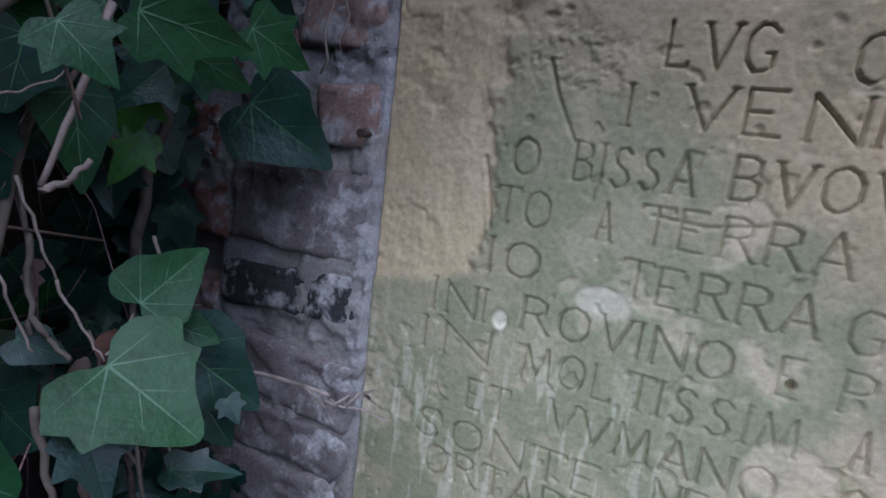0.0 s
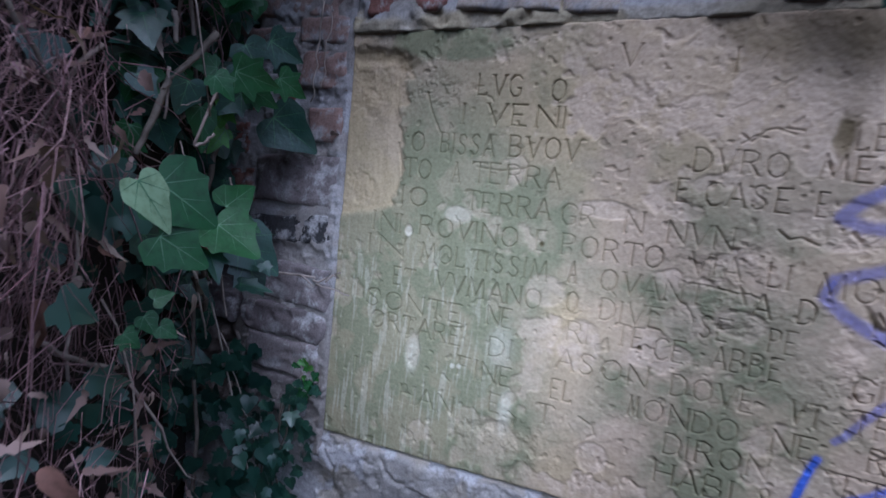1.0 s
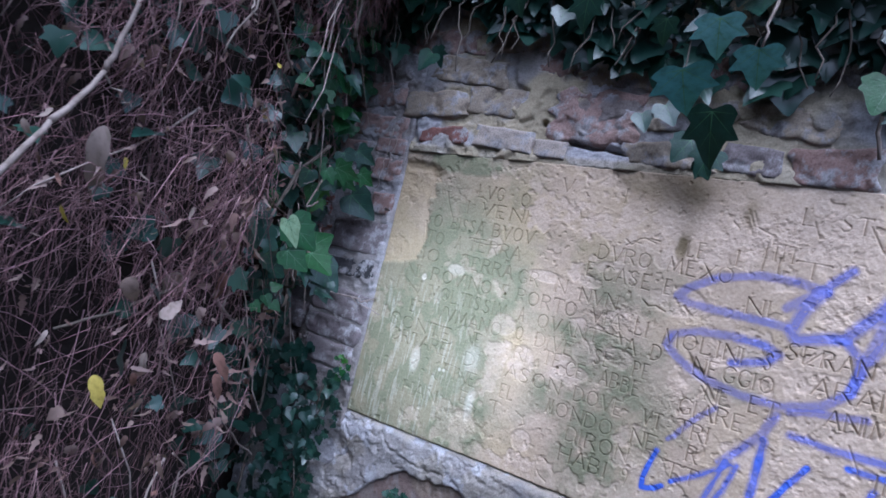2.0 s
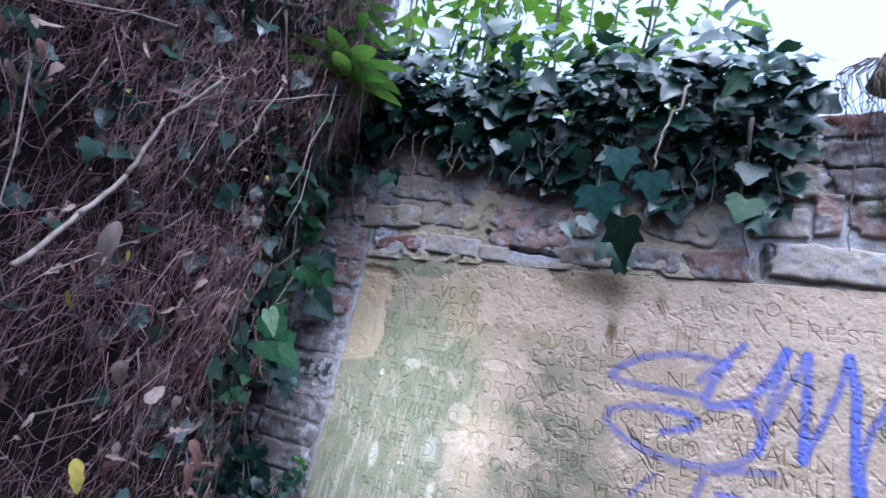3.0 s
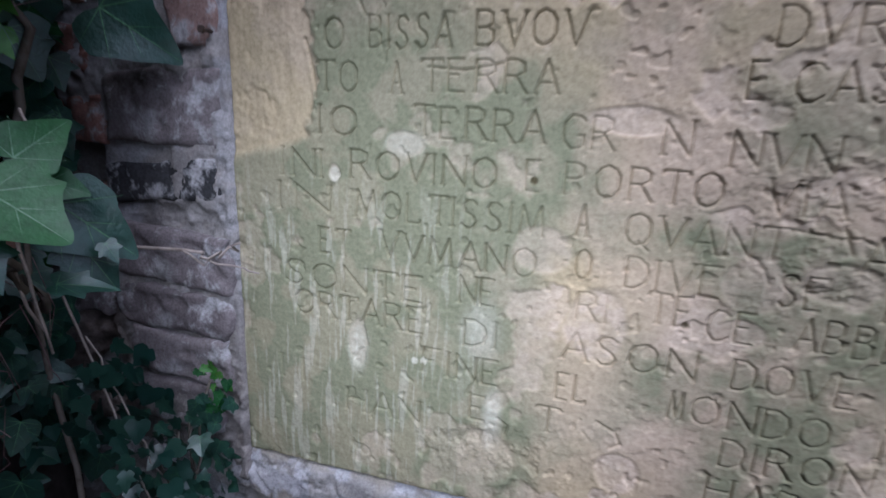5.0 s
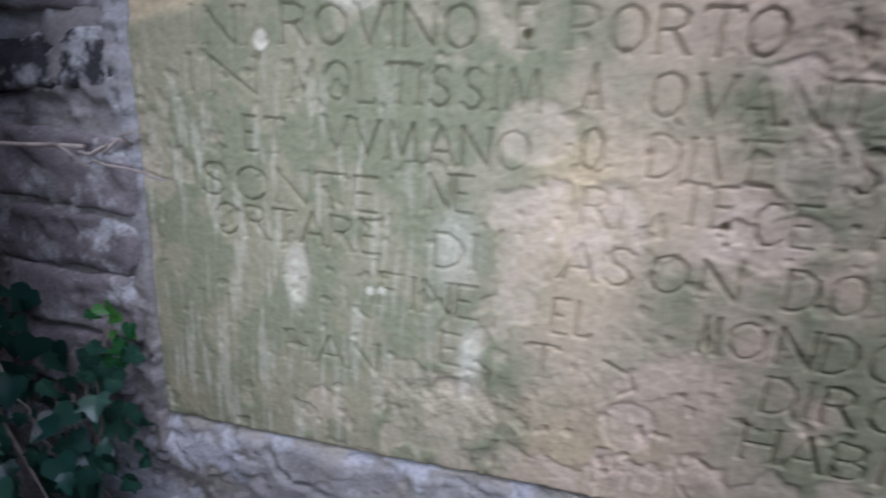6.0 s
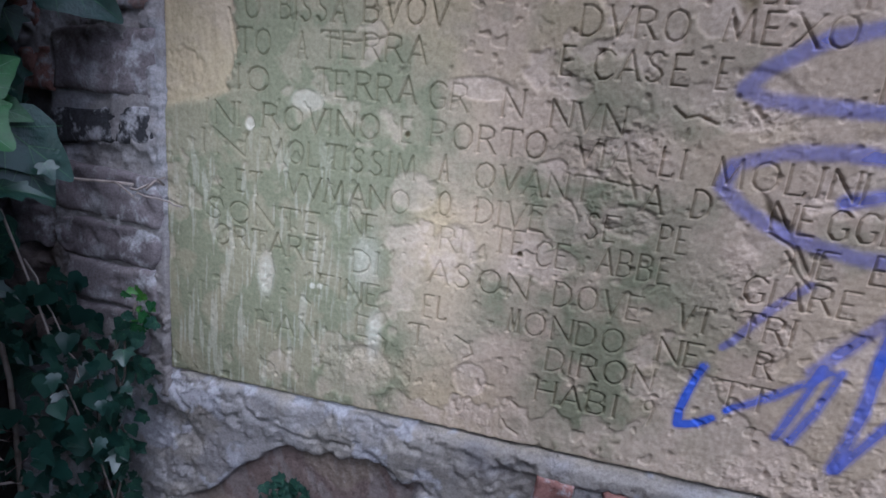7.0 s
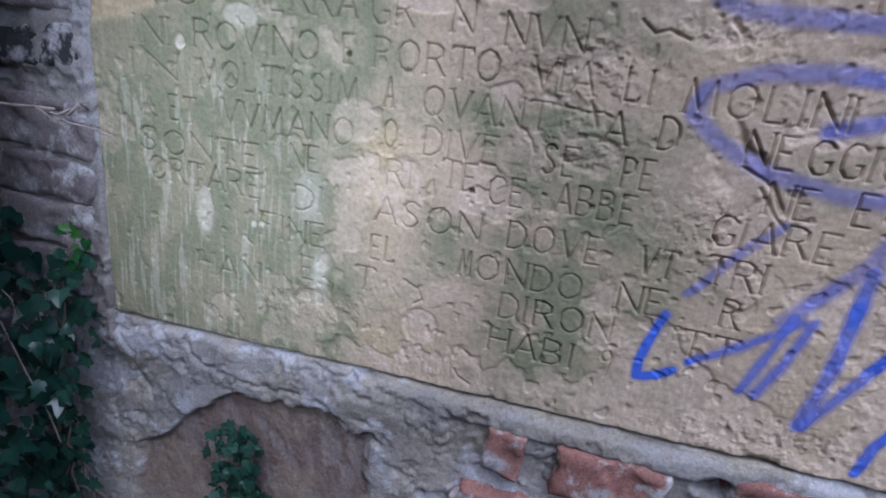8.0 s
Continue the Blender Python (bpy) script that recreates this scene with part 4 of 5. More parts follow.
part("stem", mesh_of("stem", sv, sf, [BARK]), ivy_left)
# leaves nearest the path: kind, shape, stalk end, tip, facing, breadth
NEAR = (
    ("ivy", 0, (-0.027, -0.237, 1.269), (0.034, -0.221, 1.235), (0.84, -0.35, 0.41), 1.08),
    ("ivy", 2, (-0.055, -0.197, 1.288), (-0.052, -0.144, 1.321), (0.85, -0.41, 0.33), 0.95),
    ("ivy", 2, (-0.054, -0.173, 1.267), (-0.029, -0.152, 1.254), (0.82, -0.44, 0.37), 1.05),
    ("ivy", 2, (-0.092, -0.212, 1.421), (-0.085, -0.211, 1.357), (0.93, -0.35, -0.03), 0.75),
    ("young", 3, (-0.095, -0.161, 1.434), (-0.103, -0.175, 1.390), (0.89, -0.45, -0.05), 1.10),
    ("young", 3, (-0.102, -0.156, 1.397), (-0.104, -0.183, 1.360), (0.89, -0.45, -0.05), 1.00),
    ("ivy", 1, (-0.039, -0.208, 1.469), (-0.011, -0.143, 1.459), (0.89, -0.43, -0.16), 0.75),
    ("ivy", 1, (-0.016, -0.262, 1.452), (0.004, -0.246, 1.427), (0.92, -0.36, -0.14), 1.10),
    ("dark", 2, (-0.095, -0.068, 1.428), (-0.037, -0.020, 1.378), (0.81, -0.59, -0.09), 1.05),
    ("dark", 1, (-0.082, -0.146, 1.458), (-0.056, -0.115, 1.448), (0.86, -0.49, -0.12), 1.10),
    ("dark", 1, (-0.071, -0.084, 1.510), (-0.051, -0.061, 1.489), (0.77, -0.60, -0.24), 1.10),
    ("dark", 0, (-0.084, -0.240, 1.449), (-0.089, -0.250, 1.403), (0.94, -0.32, -0.10), 0.95),
    ("dark", 1, (-0.023, -0.253, 1.237), (0.004, -0.256, 1.200), (0.78, -0.27, 0.57), 0.80),
    ("dark", 1, (-0.012, -0.208, 1.188), (0.022, -0.176, 1.182), (0.71, -0.38, 0.60), 0.55),
    ("dark", 1, (-0.025, -0.149, 1.208), (-0.011, -0.149, 1.191), (0.71, -0.49, 0.50), 0.90),
    ("dark", 2, (-0.099, -0.247, 1.268), (-0.080, -0.225, 1.250), (0.85, -0.40, 0.30), 0.90),
    ("ivy", 1, (-0.080, -0.198, 1.475), (-0.097, -0.228, 1.474), (0.90, -0.40, -0.17), 1.00),
    ("ivy", 0, (0.034, -0.372, 1.325), (0.072, -0.328, 1.283), (0.90, -0.43, 0.04), 1.05),
    ("back", 2, (0.083, -0.433, 1.331), (0.096, -0.407, 1.283), (0.93, -0.37, 0.06), 0.75),
    ("ivy", 0, (0.044, -0.379, 1.273), (0.077, -0.344, 1.241), (0.87, -0.47, 0.15), 0.95),
    ("dark", 2, (-0.116, -0.390, 1.243), (-0.113, -0.403, 1.196), (0.92, -0.35, 0.17), 1.00),
    ("dark", 2, (-0.063, -0.162, 1.245), (-0.019, -0.118, 1.186), (0.80, -0.58, 0.13), 1.00),
    ("dark", 1, (-0.057, -0.151, 1.207), (-0.028, -0.138, 1.156), (0.77, -0.60, 0.21), 1.00),
    ("ivy", 2, (-0.015, -0.336, 1.188), (-0.004, -0.316, 1.196), (0.84, -0.43, 0.33), 1.10),
    ("ivy", 2, (-0.017, -0.346, 1.171), (-0.003, -0.339, 1.148), (0.86, -0.39, 0.33), 1.00),
    ("ivy", 2, (-0.005, -0.335, 1.159), (0.010, -0.322, 1.145), (0.83, -0.43, 0.35), 1.10),
    ("ivy", 1, (-0.023, -0.366, 1.153), (-0.009, -0.354, 1.138), (0.84, -0.42, 0.35), 1.20),
    ("dark", 1, (-0.070, -0.176, 1.485), (-0.055, -0.154, 1.461), (0.81, -0.56, -0.13), 1.20),
    ("ivy", 1, (-0.053, -0.167, 1.455), (-0.029, -0.126, 1.436), (0.77, -0.62, -0.05), 0.90),
    ("ivy", 1, (-0.031, -0.132, 1.476), (-0.008, -0.093, 1.455), (0.74, -0.65, -0.07), 0.90),
    ("dark", 1, (-0.073, -0.158, 1.448), (-0.090, -0.191, 1.413), (0.80, -0.56, -0.20), 0.90),
    ("dark", 0, (-0.074, -0.156, 1.516), (-0.061, -0.134, 1.479), (0.80, -0.59, -0.10), 1.10),
    ("dark", 1, (-0.064, -0.118, 1.532), (-0.030, -0.080, 1.509), (0.72, -0.65, -0.22), 1.00),
)
for a, b, r, mat in (((-0.123, -0.231, 1.379), (-0.113, -0.230, 1.331), 0.0032, BARK),
                     ((-0.113, -0.230, 1.331), (-0.088, -0.244, 1.272), 0.003, BARK),
                     ((-0.091, -0.242, 1.283), (-0.065, -0.235, 1.259), 0.0028, BARK),
                     ((-0.085, -0.248, 1.371), (-0.066, -0.240, 1.312), 0.0014, BROWN_STEM),
                     ((-0.066, -0.240, 1.312), (-0.035, -0.233, 1.267), 0.0013, BROWN_STEM),
                     ((-0.096, -0.255, 1.312), (-0.076, -0.249, 1.266), 0.0014, BROWN_STEM),
                     ((-0.048, -0.264, 1.247), (-0.021, -0.271, 1.202), 0.0034, BARK),
                     ((-0.048, -0.254, 1.244), (-0.013, -0.255, 1.195), 0.0015, BROWN_STEM),
                     ((-0.120, -0.223, 1.399), (-0.108, -0.200, 1.433), 0.0036, BROWN_STEM),
                     ((-0.072, -0.260, 1.415), (-0.076, -0.225, 1.432), 0.0009, BROWN_STEM),
                     ((-0.036, -0.231, 1.270), (-0.055, -0.201, 1.283), 0.0012, BROWN_STEM),
                     ((-0.062, -0.204, 1.255), (-0.031, -0.209, 1.139), 0.0022, STICK),
                     ((-0.051, -0.213, 1.471), (-0.060, -0.249, 1.369), 0.003, BROWN_STEM),
                     ((-0.060, -0.249, 1.366), (-0.045, -0.231, 1.385), 0.003, BROWN_STEM),
                     ((-0.089, -0.259, 1.530), (-0.092, -0.253, 1.493), 0.005, STICK),
                     ((-0.091, -0.263, 1.461), (-0.096, -0.264, 1.397), 0.003, BROWN_STEM),
                     ((-0.069, -0.211, 1.516), (-0.092, -0.263, 1.445), 0.006, BARK),
                     ((-0.092, -0.263, 1.445), (-0.080, -0.314, 1.349), 0.006, BARK),
                     ((-0.014, -0.362, 1.325), (-0.034, -0.298, 1.266), 0.0014, BROWN_STEM),
                     ((-0.073, -0.173, 1.328), (-0.063, -0.168, 1.288), 0.0018, BROWN_STEM)):
    sv, sf = [], []
    tube(sv, sf, bent(a, b, 0.003, 0.0012, 9, rng), r * 0.8, r * 0.55, 6)
    part("stem", mesh_of("stem", sv, sf, [mat]), ivy_left)
for base, tip, ln in (((-0.118, -0.185, 1.245), (-0.10, -0.165, 1.215), 0.042), ((-0.125, -0.17, 1.225), (-0.105, -0.18, 1.20), 0.032)):
    leaf("dry_leaf", LEAVES["dry_red"][0], ivy_left, leaf_pose(base, tip, (0.85, -0.4, 0.4), 1.1, ln))
for tag, k, base, tip, face, wide in NEAR:
    face = Vector(face) + Vector((rng.uniform(-0.15, 0.15), rng.uniform(-0.15, 0.15), rng.uniform(0, 0.35)))
    leaf("leaf", LEAVES[tag][k], ivy_left, leaf_pose(base, tip, face, wide))
for k in range(190):
    y = -rng.uniform(0.02, 0.30)
    z = rng.choice((rng.uniform(1.40, 1.80), rng.uniform(1.36, 1.62), rng.uniform(1.05, 1.35), rng.uniform(0.85, 1.1)))
    p = Vector((hedge_x(y) - rng.uniform(0.03, 0.11), y, z))
    if z < 1.38 and rng.random() < 0.75:
        continue
    if z < 1.1 and rng.random() < 0.6:
        continue
    ln = rng.uniform(0.035, 0.065)
    tip = p + Vector((rng.uniform(-0.3, 0.5), rng.uniform(-0.6, 0.6), rng.uniform(-1.0, 0.1)))
    face = EYE_SIDE + Vector((rng.uniform(-0.5, 0.5), rng.uniform(-0.5, 0.5), rng.uniform(0, 0.6)))
    leaf("leaf", LEAVES["dark" if rng.random() < 0.65 else "ivy"][rng.randrange(4)], ivy_left, leaf_pose(p, tip, face, rng.uniform(0.9, 1.15), ln))

for k in range(330):
    y = -rng.uniform(0.0, 0.36)
    high = k >= 150
    p = Vector((hedge_x(y) + rng.uniform(-0.14 if high else -0.06, 0.05), y, rng.uniform(1.9, 2.6) if high else rng.uniform(1.58, 2.12)))
    tip = p + Vector((rng.uniform(-0.3, 0.6), rng.uniform(-0.7, 0.5), rng.uniform(-1.0, 0.1)))
    leaf("leaf", LEAVES["dark" if rng.random() < 0.5 else "ivy"][rng.randrange(4)], ivy_left, leaf_pose(p, tip, EYE_SIDE + Vector((rng.uniform(-0.5, 0.5), rng.uniform(-0.5, 0.5), rng.uniform(0, 0.8))), rng.uniform(0.9, 1.2), rng.uniform(0.03, 0.055)))

for k in range(230):
    z = rng.uniform(0.84, 1.5)
    p = Vector((-0.205 - rng.uniform(0, 0.13), -rng.uniform(0.03, 0.15), z))
    tip = p + Vector((rng.uniform(-0.5, 0.5), rng.uniform(-0.5, 0.3), rng.uniform(-1.0, 0.1)))
    leaf("leaf", LEAVES["dark"][rng.randrange(4)], ivy_left, leaf_pose(p, tip, EYE_SIDE + Vector((rng.uniform(-0.5, 0.5), rng.uniform(-0.5, 0.5), rng.uniform(0, 0.5))), rng.uniform(0.9, 1.2), rng.uniform(0.03, 0.06)))

# small ivy at the foot of the jamb
ivy_foot = new("ivy_tuft")
tagged(ivy_foot, "small dark ivy with fresh green leaves at the slab's lower corner", "ivy", group="ivy on the wall")
sv, sf = [], []
for k in range(6):
    tube(sv, sf, bent((-0.16 + 0.025 * k, -0.02, 0.5), (-0.03 - 0.02 * k, -0.03, 1.0 - 0.03 * k), 0, 0.012, 9, rng), 0.003, 0.0015, 4)
part("stem", mesh_of("stem", sv, sf, [BARK]), ivy_foot)
for k in range(95):
    z = rng.uniform(0.55, 1.01)
    lim = 0.012 - 0.13 * max(0, 0.9 - z) - 0.02 * rng.random()
    x = lim - abs(rng.gauss(0, 0.06)) if z > 0.62 else lim - rng.uniform(0, 0.2)
    p = Vector((x, -rng.uniform(0.02, 0.07), z))
    tip = p + Vector((rng.uniform(-1, 1), rng.uniform(-0.4, 0.1), rng.uniform(-1.2, 0.3)))
    leaf("leaf", LEAVES["dark"][rng.choice((1, 1, 3, 2))], ivy_foot, leaf_pose(p, tip, Vector((0.4 + rng.uniform(-0.4, 0.4), -1, rng.uniform(-0.2, 0.5))), 1.1, rng.uniform(0.014, 0.027)))
low = []
for k in range(280):
    z = rng.uniform(0.45, 1.02)
    x = -0.02 - 0.16 * max(0, 0.92 - z) - 0.10 * smooth(0.88, 1.0, z) - abs(rng.gauss(0, 0.09))
    p = Vector((x, -rng.uniform(0.015, 0.13), z))
    tip = p + Vector((rng.uniform(-1, 1), rng.uniform(-0.5, 0.1), rng.uniform(-1.2, 0.3)))
    low.append(leaf_pose(p, tip, Vector((0.5 + rng.uniform(-0.5, 0.5), -1, rng.uniform(-0.2, 0.6))), 1.1, rng.uniform(0.018, 0.036)))
tagged(part("foliage", join_leaves("foliage", low, LEAVES["plain"][1:], [IVY_DARK, VEIN], rng), ivy_foot), "dense small dark ivy leaves", kind="stuff")
for k in range(13):
    x, z = rng.uniform(-0.045, 0.0), rng.uniform(0.955, 1.025)
    leaf("leaf", LEAVES[rng.choice(("young", "ivy", "ivy"))][rng.choice((1, 2, 3))], ivy_foot, leaf_pose((x, -rng.uniform(0.022, 0.04), z), (x + rng.uniform(-0.03, 0.03), -0.035, z - rng.uniform(-0.01, 0.03)), (rng.uniform(-0.4, 0.6), -1, rng.uniform(0, 0.8)), 1.05, rng.uniform(0.012, 0.021)))

ivy_plaster = new("ivy_tuft")
tagged(ivy_plaster, "little dark ivy tuft growing on brown plaster under the ledge", "ivy", group="ivy on the wall")
sv, sf = [], []
tube(sv, sf, bent((0.24, -0.012, 0.45), (0.215, -0.012, 0.74), 0, 0.006, 8, rng), 0.003, 0.0012, 4)
part("stem", mesh_of("stem", sv, sf, [BARK]), ivy_plaster)
for k in range(130):
    z = rng.uniform(0.62, 0.765)
    p = Vector((0.225 + max(-0.04, min(0.04, rng.gauss(0, 0.022))), -rng.uniform(0.004, 0.045), z))
    tip = p + Vector((rng.uniform(-1, 1), -0.2, rng.uniform(-1, 0.4)))
    leaf("leaf", LEAVES["dark"][rng.choice((1, 2, 3))], ivy_plaster, leaf_pose(p, tip, Vector((rng.uniform(-0.6, 0.6), -1, rng.uniform(-0.2, 0.8))), 1.1, rng.uniform(0.013, 0.023)))

# ivy hanging over the top of the wall
rng = random.Random(23)
ivy_top = new("ivy_plant")
tagged(ivy_top, "thick dark ivy hanging over the top of the brick wall", "ivy", group="ivy on the wall")
sv, sf = [], []
for k in range(26):
    x = -0.15 + 1.1 * k / 25 + rng.uniform(-0.03, 0.03)
    low = 1.74 + 0.10 * rng.random()
    tube(sv, sf, bent((x, 0.12, 2.08), (x + rng.uniform(-0.06, 0.06), -0.05, 2.0), -0.03, 0.01, 5, rng) + bent((x, -0.07, 1.98), (x + rng.uniform(-0.08, 0.08), -0.06 - 0.05 * rng.random(), low), 0, 0.012, 6, rng), 0.004, 0.0015, 4)
part("stem", mesh_of("stem", sv, sf, [BARK]), ivy_top)


def curtain_low(x):
    """Height of the ivy's ragged lower edge along the wall."""
    return 1.80 + 0.05 * math.sin(9 * x + 1) + 0.03 * math.sin(23 * x) + 0.09 / (1 + math.exp((x - 0.56) / 0.03)) + (0.18 * max(0, x - 1.0) / 0.06) - 0.09 * math.exp(-((x - 0.7) / 0.14) ** 2)


for base, tip, wide in (((0.639, -0.215, 1.722), (0.655, -0.19, 1.652), 1.25), ((0.742, -0.21, 1.760), (0.749, -0.185, 1.702), 1.1), ((0.682, -0.26, 1.785), (0.687, -0.24, 1.727), 1.15), ((0.691, -0.135, 1.685), (0.70, -0.09, 1.588), 0.75), ((0.60, -0.23, 1.80), (0.595, -0.21, 1.76), 1.1), ((0.45, -0.2, 1.86), (0.44, -0.18, 1.80), 1.1), ((0.30, -0.2, 1.88), (0.31, -0.18, 1.83), 1.1)):
    leaf("leaf", LEAVES["pale" if 0.63 < base[0] and base[2] > 1.7 else "dark"][1], ivy_top, leaf_pose(base, tip, (rng.uniform(-0.3, 0.2), -1, rng.uniform(0.6, 0.9)), wide))
far = []
for k in range(1250):
    x = rng.uniform(-0.22, 1.05)
    lo = curtain_low(x)
    hi = 2.16 if x < 0.9 else 2.10
    rise = rng.random() ** (0.5 if k < 700 else 0.9)
    z = lo + (hi - lo) * rise
    out = 0.03 + 0.24 * rise ** 1.2 * (rng.uniform(0.6, 1.0) if k < 700 else rng.uniform(0.1, 0.6))
    p = Vector((x, -out + (0.25 * rng.random() if z > 2.05 else 0), z))
    topside = max(0, (z - 1.92) / 0.25)
    tip = p + Vector((rng.uniform(-0.7, 0.7), rng.uniform(-0.8, 0.1), rng.uniform(-1.2, -0.4) + 0.7 * topside))
    face = Vector((rng.uniform(-0.6, 0.6), -1, rng.uniform(-0.1, 0.5) + 0.35 * topside))
    ln = rng.uniform(0.04, 0.075)
    m = leaf_pose(p, tip, face, rng.uniform(0.95, 1.2), ln)
    if k % 9 == 0:
        m = leaf_pose(p + Vector((-0.32 * rng.random() - x + 0.05, 0, 0)), tip + Vector((0.05 - 0.32 * rng.random() - x, 0, 0)), face, 1.1, ln)
    if k < 280 and out > 0.08:
        leaf("leaf", LEAVES["dark" if rng.random() < 0.7 else "ivy"][rng.choice((0, 1, 1, 3))], ivy_top, m)
    else:
        far.append(m)
for x, z, ln, tag in ((0.93, 1.76, 0.085, "dark"), (0.95, 1.72, 0.06, "dark"), (0.37, 1.89, 0.06, "dark"), (0.20, 1.94, 0.06, "dark"), (0.07, 1.79, 0.075, "dark"), (0.94, 1.84, 0.075, "dark")):
    ln *= 0.72
    tag = "ivy" if ln > 0.06 else "dark"
    leaf("leaf", LEAVES[tag][rng.choice((0, 1, 2))], ivy_top, leaf_pose((x, -0.10, z), (x + rng.uniform(-0.03, 0.03), -0.115, z - ln), (rng.uniform(-0.5, 0.4), -1, rng.uniform(-0.45, 0.02)), 1.15, ln))
tagged(part("foliage", join_leaves("foliage", far, LEAVES["plain"][:2] + LEAVES["plain"][3:], [IVY_DARK, VEIN], rng), ivy_top), "dense inner ivy leaves", kind="stuff")

for x, z, ln in ((0.966, 1.875, 0.06), (0.955, 1.785, 0.055), (0.975, 1.80, 0.04), (0.66, 1.655, 0.055), (0.70, 1.64, 0.06), (0.685, 1.62, 0.045), (0.56, 1.70, 0.045), (0.60, 1.72, 0.05)):
    leaf("leaf", LEAVES["dark"][rng.choice((0, 1, 2))], ivy_top, leaf_pose((x, -0.05, z), (x + rng.uniform(-0.03, 0.03), -0.06, z - ln), (rng.uniform(-0.4, 0.4), -1, rng.uniform(-0.4, 0.1)), 1.05, ln))
sv, sf = [], []
tube(sv, sf, bent((0.925, -0.16, 1.92), (0.925, -0.05, 1.80), 0, 0.006, 5, rng) + bent((0.926, -0.045, 1.79), (0.95, -0.02, 1.66), 0, 0.005, 6, rng), 0.0045, 0.003, 6)
part("stem", mesh_of("stem", sv, sf, [STICK]), ivy_top, "pale grey ivy stem clinging to the stones")
sv, sf = [], []
tube(sv, sf, bent((0.80, -0.21, 1.97), (0.76, -0.22, 1.86), 0, 0.008, 6, rng) + bent((0.755, -0.22, 1.85), (0.745, -0.215, 1.76), 0, 0.006, 5, rng), 0.0035, 0.002, 6)
part("tendril", mesh_of("tendril", sv, sf, [STICK]), ivy_top, "pale bare ivy tendril")

# iron nail in the jamb
IRON, nn, nl, np_ = material("rusty_iron", 0.7, 0.4)
nl.new(mix_rgb(nn, nl, noise_node(nn, nl, 300, 3), (0.02, 0.016, 0.014), (0.07, 0.04, 0.028)), np_.inputs["Base Color"])
sv, sf = [], []
tube(sv, sf, [(-0.012, 0.01, 1.412), (-0.012, -0.018, 1.413)], 0.0022, 0.0022, 8)
tube(sv, sf, [(-0.012, -0.018, 1.413), (-0.012, -0.0205, 1.413)], 0.0045, 0.0042, 10)
nail = new("nail", mesh_of("nail", sv, sf, [IRON], flat=True))
tagged(nail, "small rusty iron nail driven into the mortar", "nail")

# ---------- the overgrown bank ----------
rng = random.Random(31)
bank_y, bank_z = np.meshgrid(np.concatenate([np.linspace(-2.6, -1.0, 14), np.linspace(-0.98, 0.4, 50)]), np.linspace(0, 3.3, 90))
# the upper bank leans out above view to shade the corner below
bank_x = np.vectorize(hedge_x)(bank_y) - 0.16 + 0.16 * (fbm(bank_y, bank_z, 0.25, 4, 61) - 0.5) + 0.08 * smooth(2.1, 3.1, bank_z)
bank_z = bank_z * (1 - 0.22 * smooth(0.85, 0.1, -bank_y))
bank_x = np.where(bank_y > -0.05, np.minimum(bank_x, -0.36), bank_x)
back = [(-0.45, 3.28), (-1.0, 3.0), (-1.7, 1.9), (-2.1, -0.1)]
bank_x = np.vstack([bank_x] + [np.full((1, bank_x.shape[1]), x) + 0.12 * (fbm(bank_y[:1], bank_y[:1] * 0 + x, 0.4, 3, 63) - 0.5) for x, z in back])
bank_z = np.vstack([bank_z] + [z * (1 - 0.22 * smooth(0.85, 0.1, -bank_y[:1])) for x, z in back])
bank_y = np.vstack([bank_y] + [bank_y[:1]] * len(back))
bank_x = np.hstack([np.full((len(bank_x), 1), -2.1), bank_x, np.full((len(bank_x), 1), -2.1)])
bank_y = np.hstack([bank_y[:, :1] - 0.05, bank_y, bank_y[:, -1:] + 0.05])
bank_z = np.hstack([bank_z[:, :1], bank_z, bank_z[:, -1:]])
bank = new("earth_bank", sheet("earth_bank", bank_x, bank_y, bank_z, EARTH_SHADE, {}))
tagged(bank, "earth bank coloured near-black for the deep shade behind the dry vines", "bank", kind="structure")

vines = new("dry_vines")
tagged(vines, "tangled mass of leafless brown vines hanging over the bank", "vines")


def clump(y, z):
    """Bunches and hollows of the overgrown bank, 0 to 1."""
    return 0.5 + 0.2 * math.sin(11 * y + 5 * z + 0.7) + 0.17 * math.sin(-8 * y + 15 * z + 2.1) + 0.13 * math.sin(23 * y - 9 * z) + 0.08 * math.sin(31 * y + 27 * z)


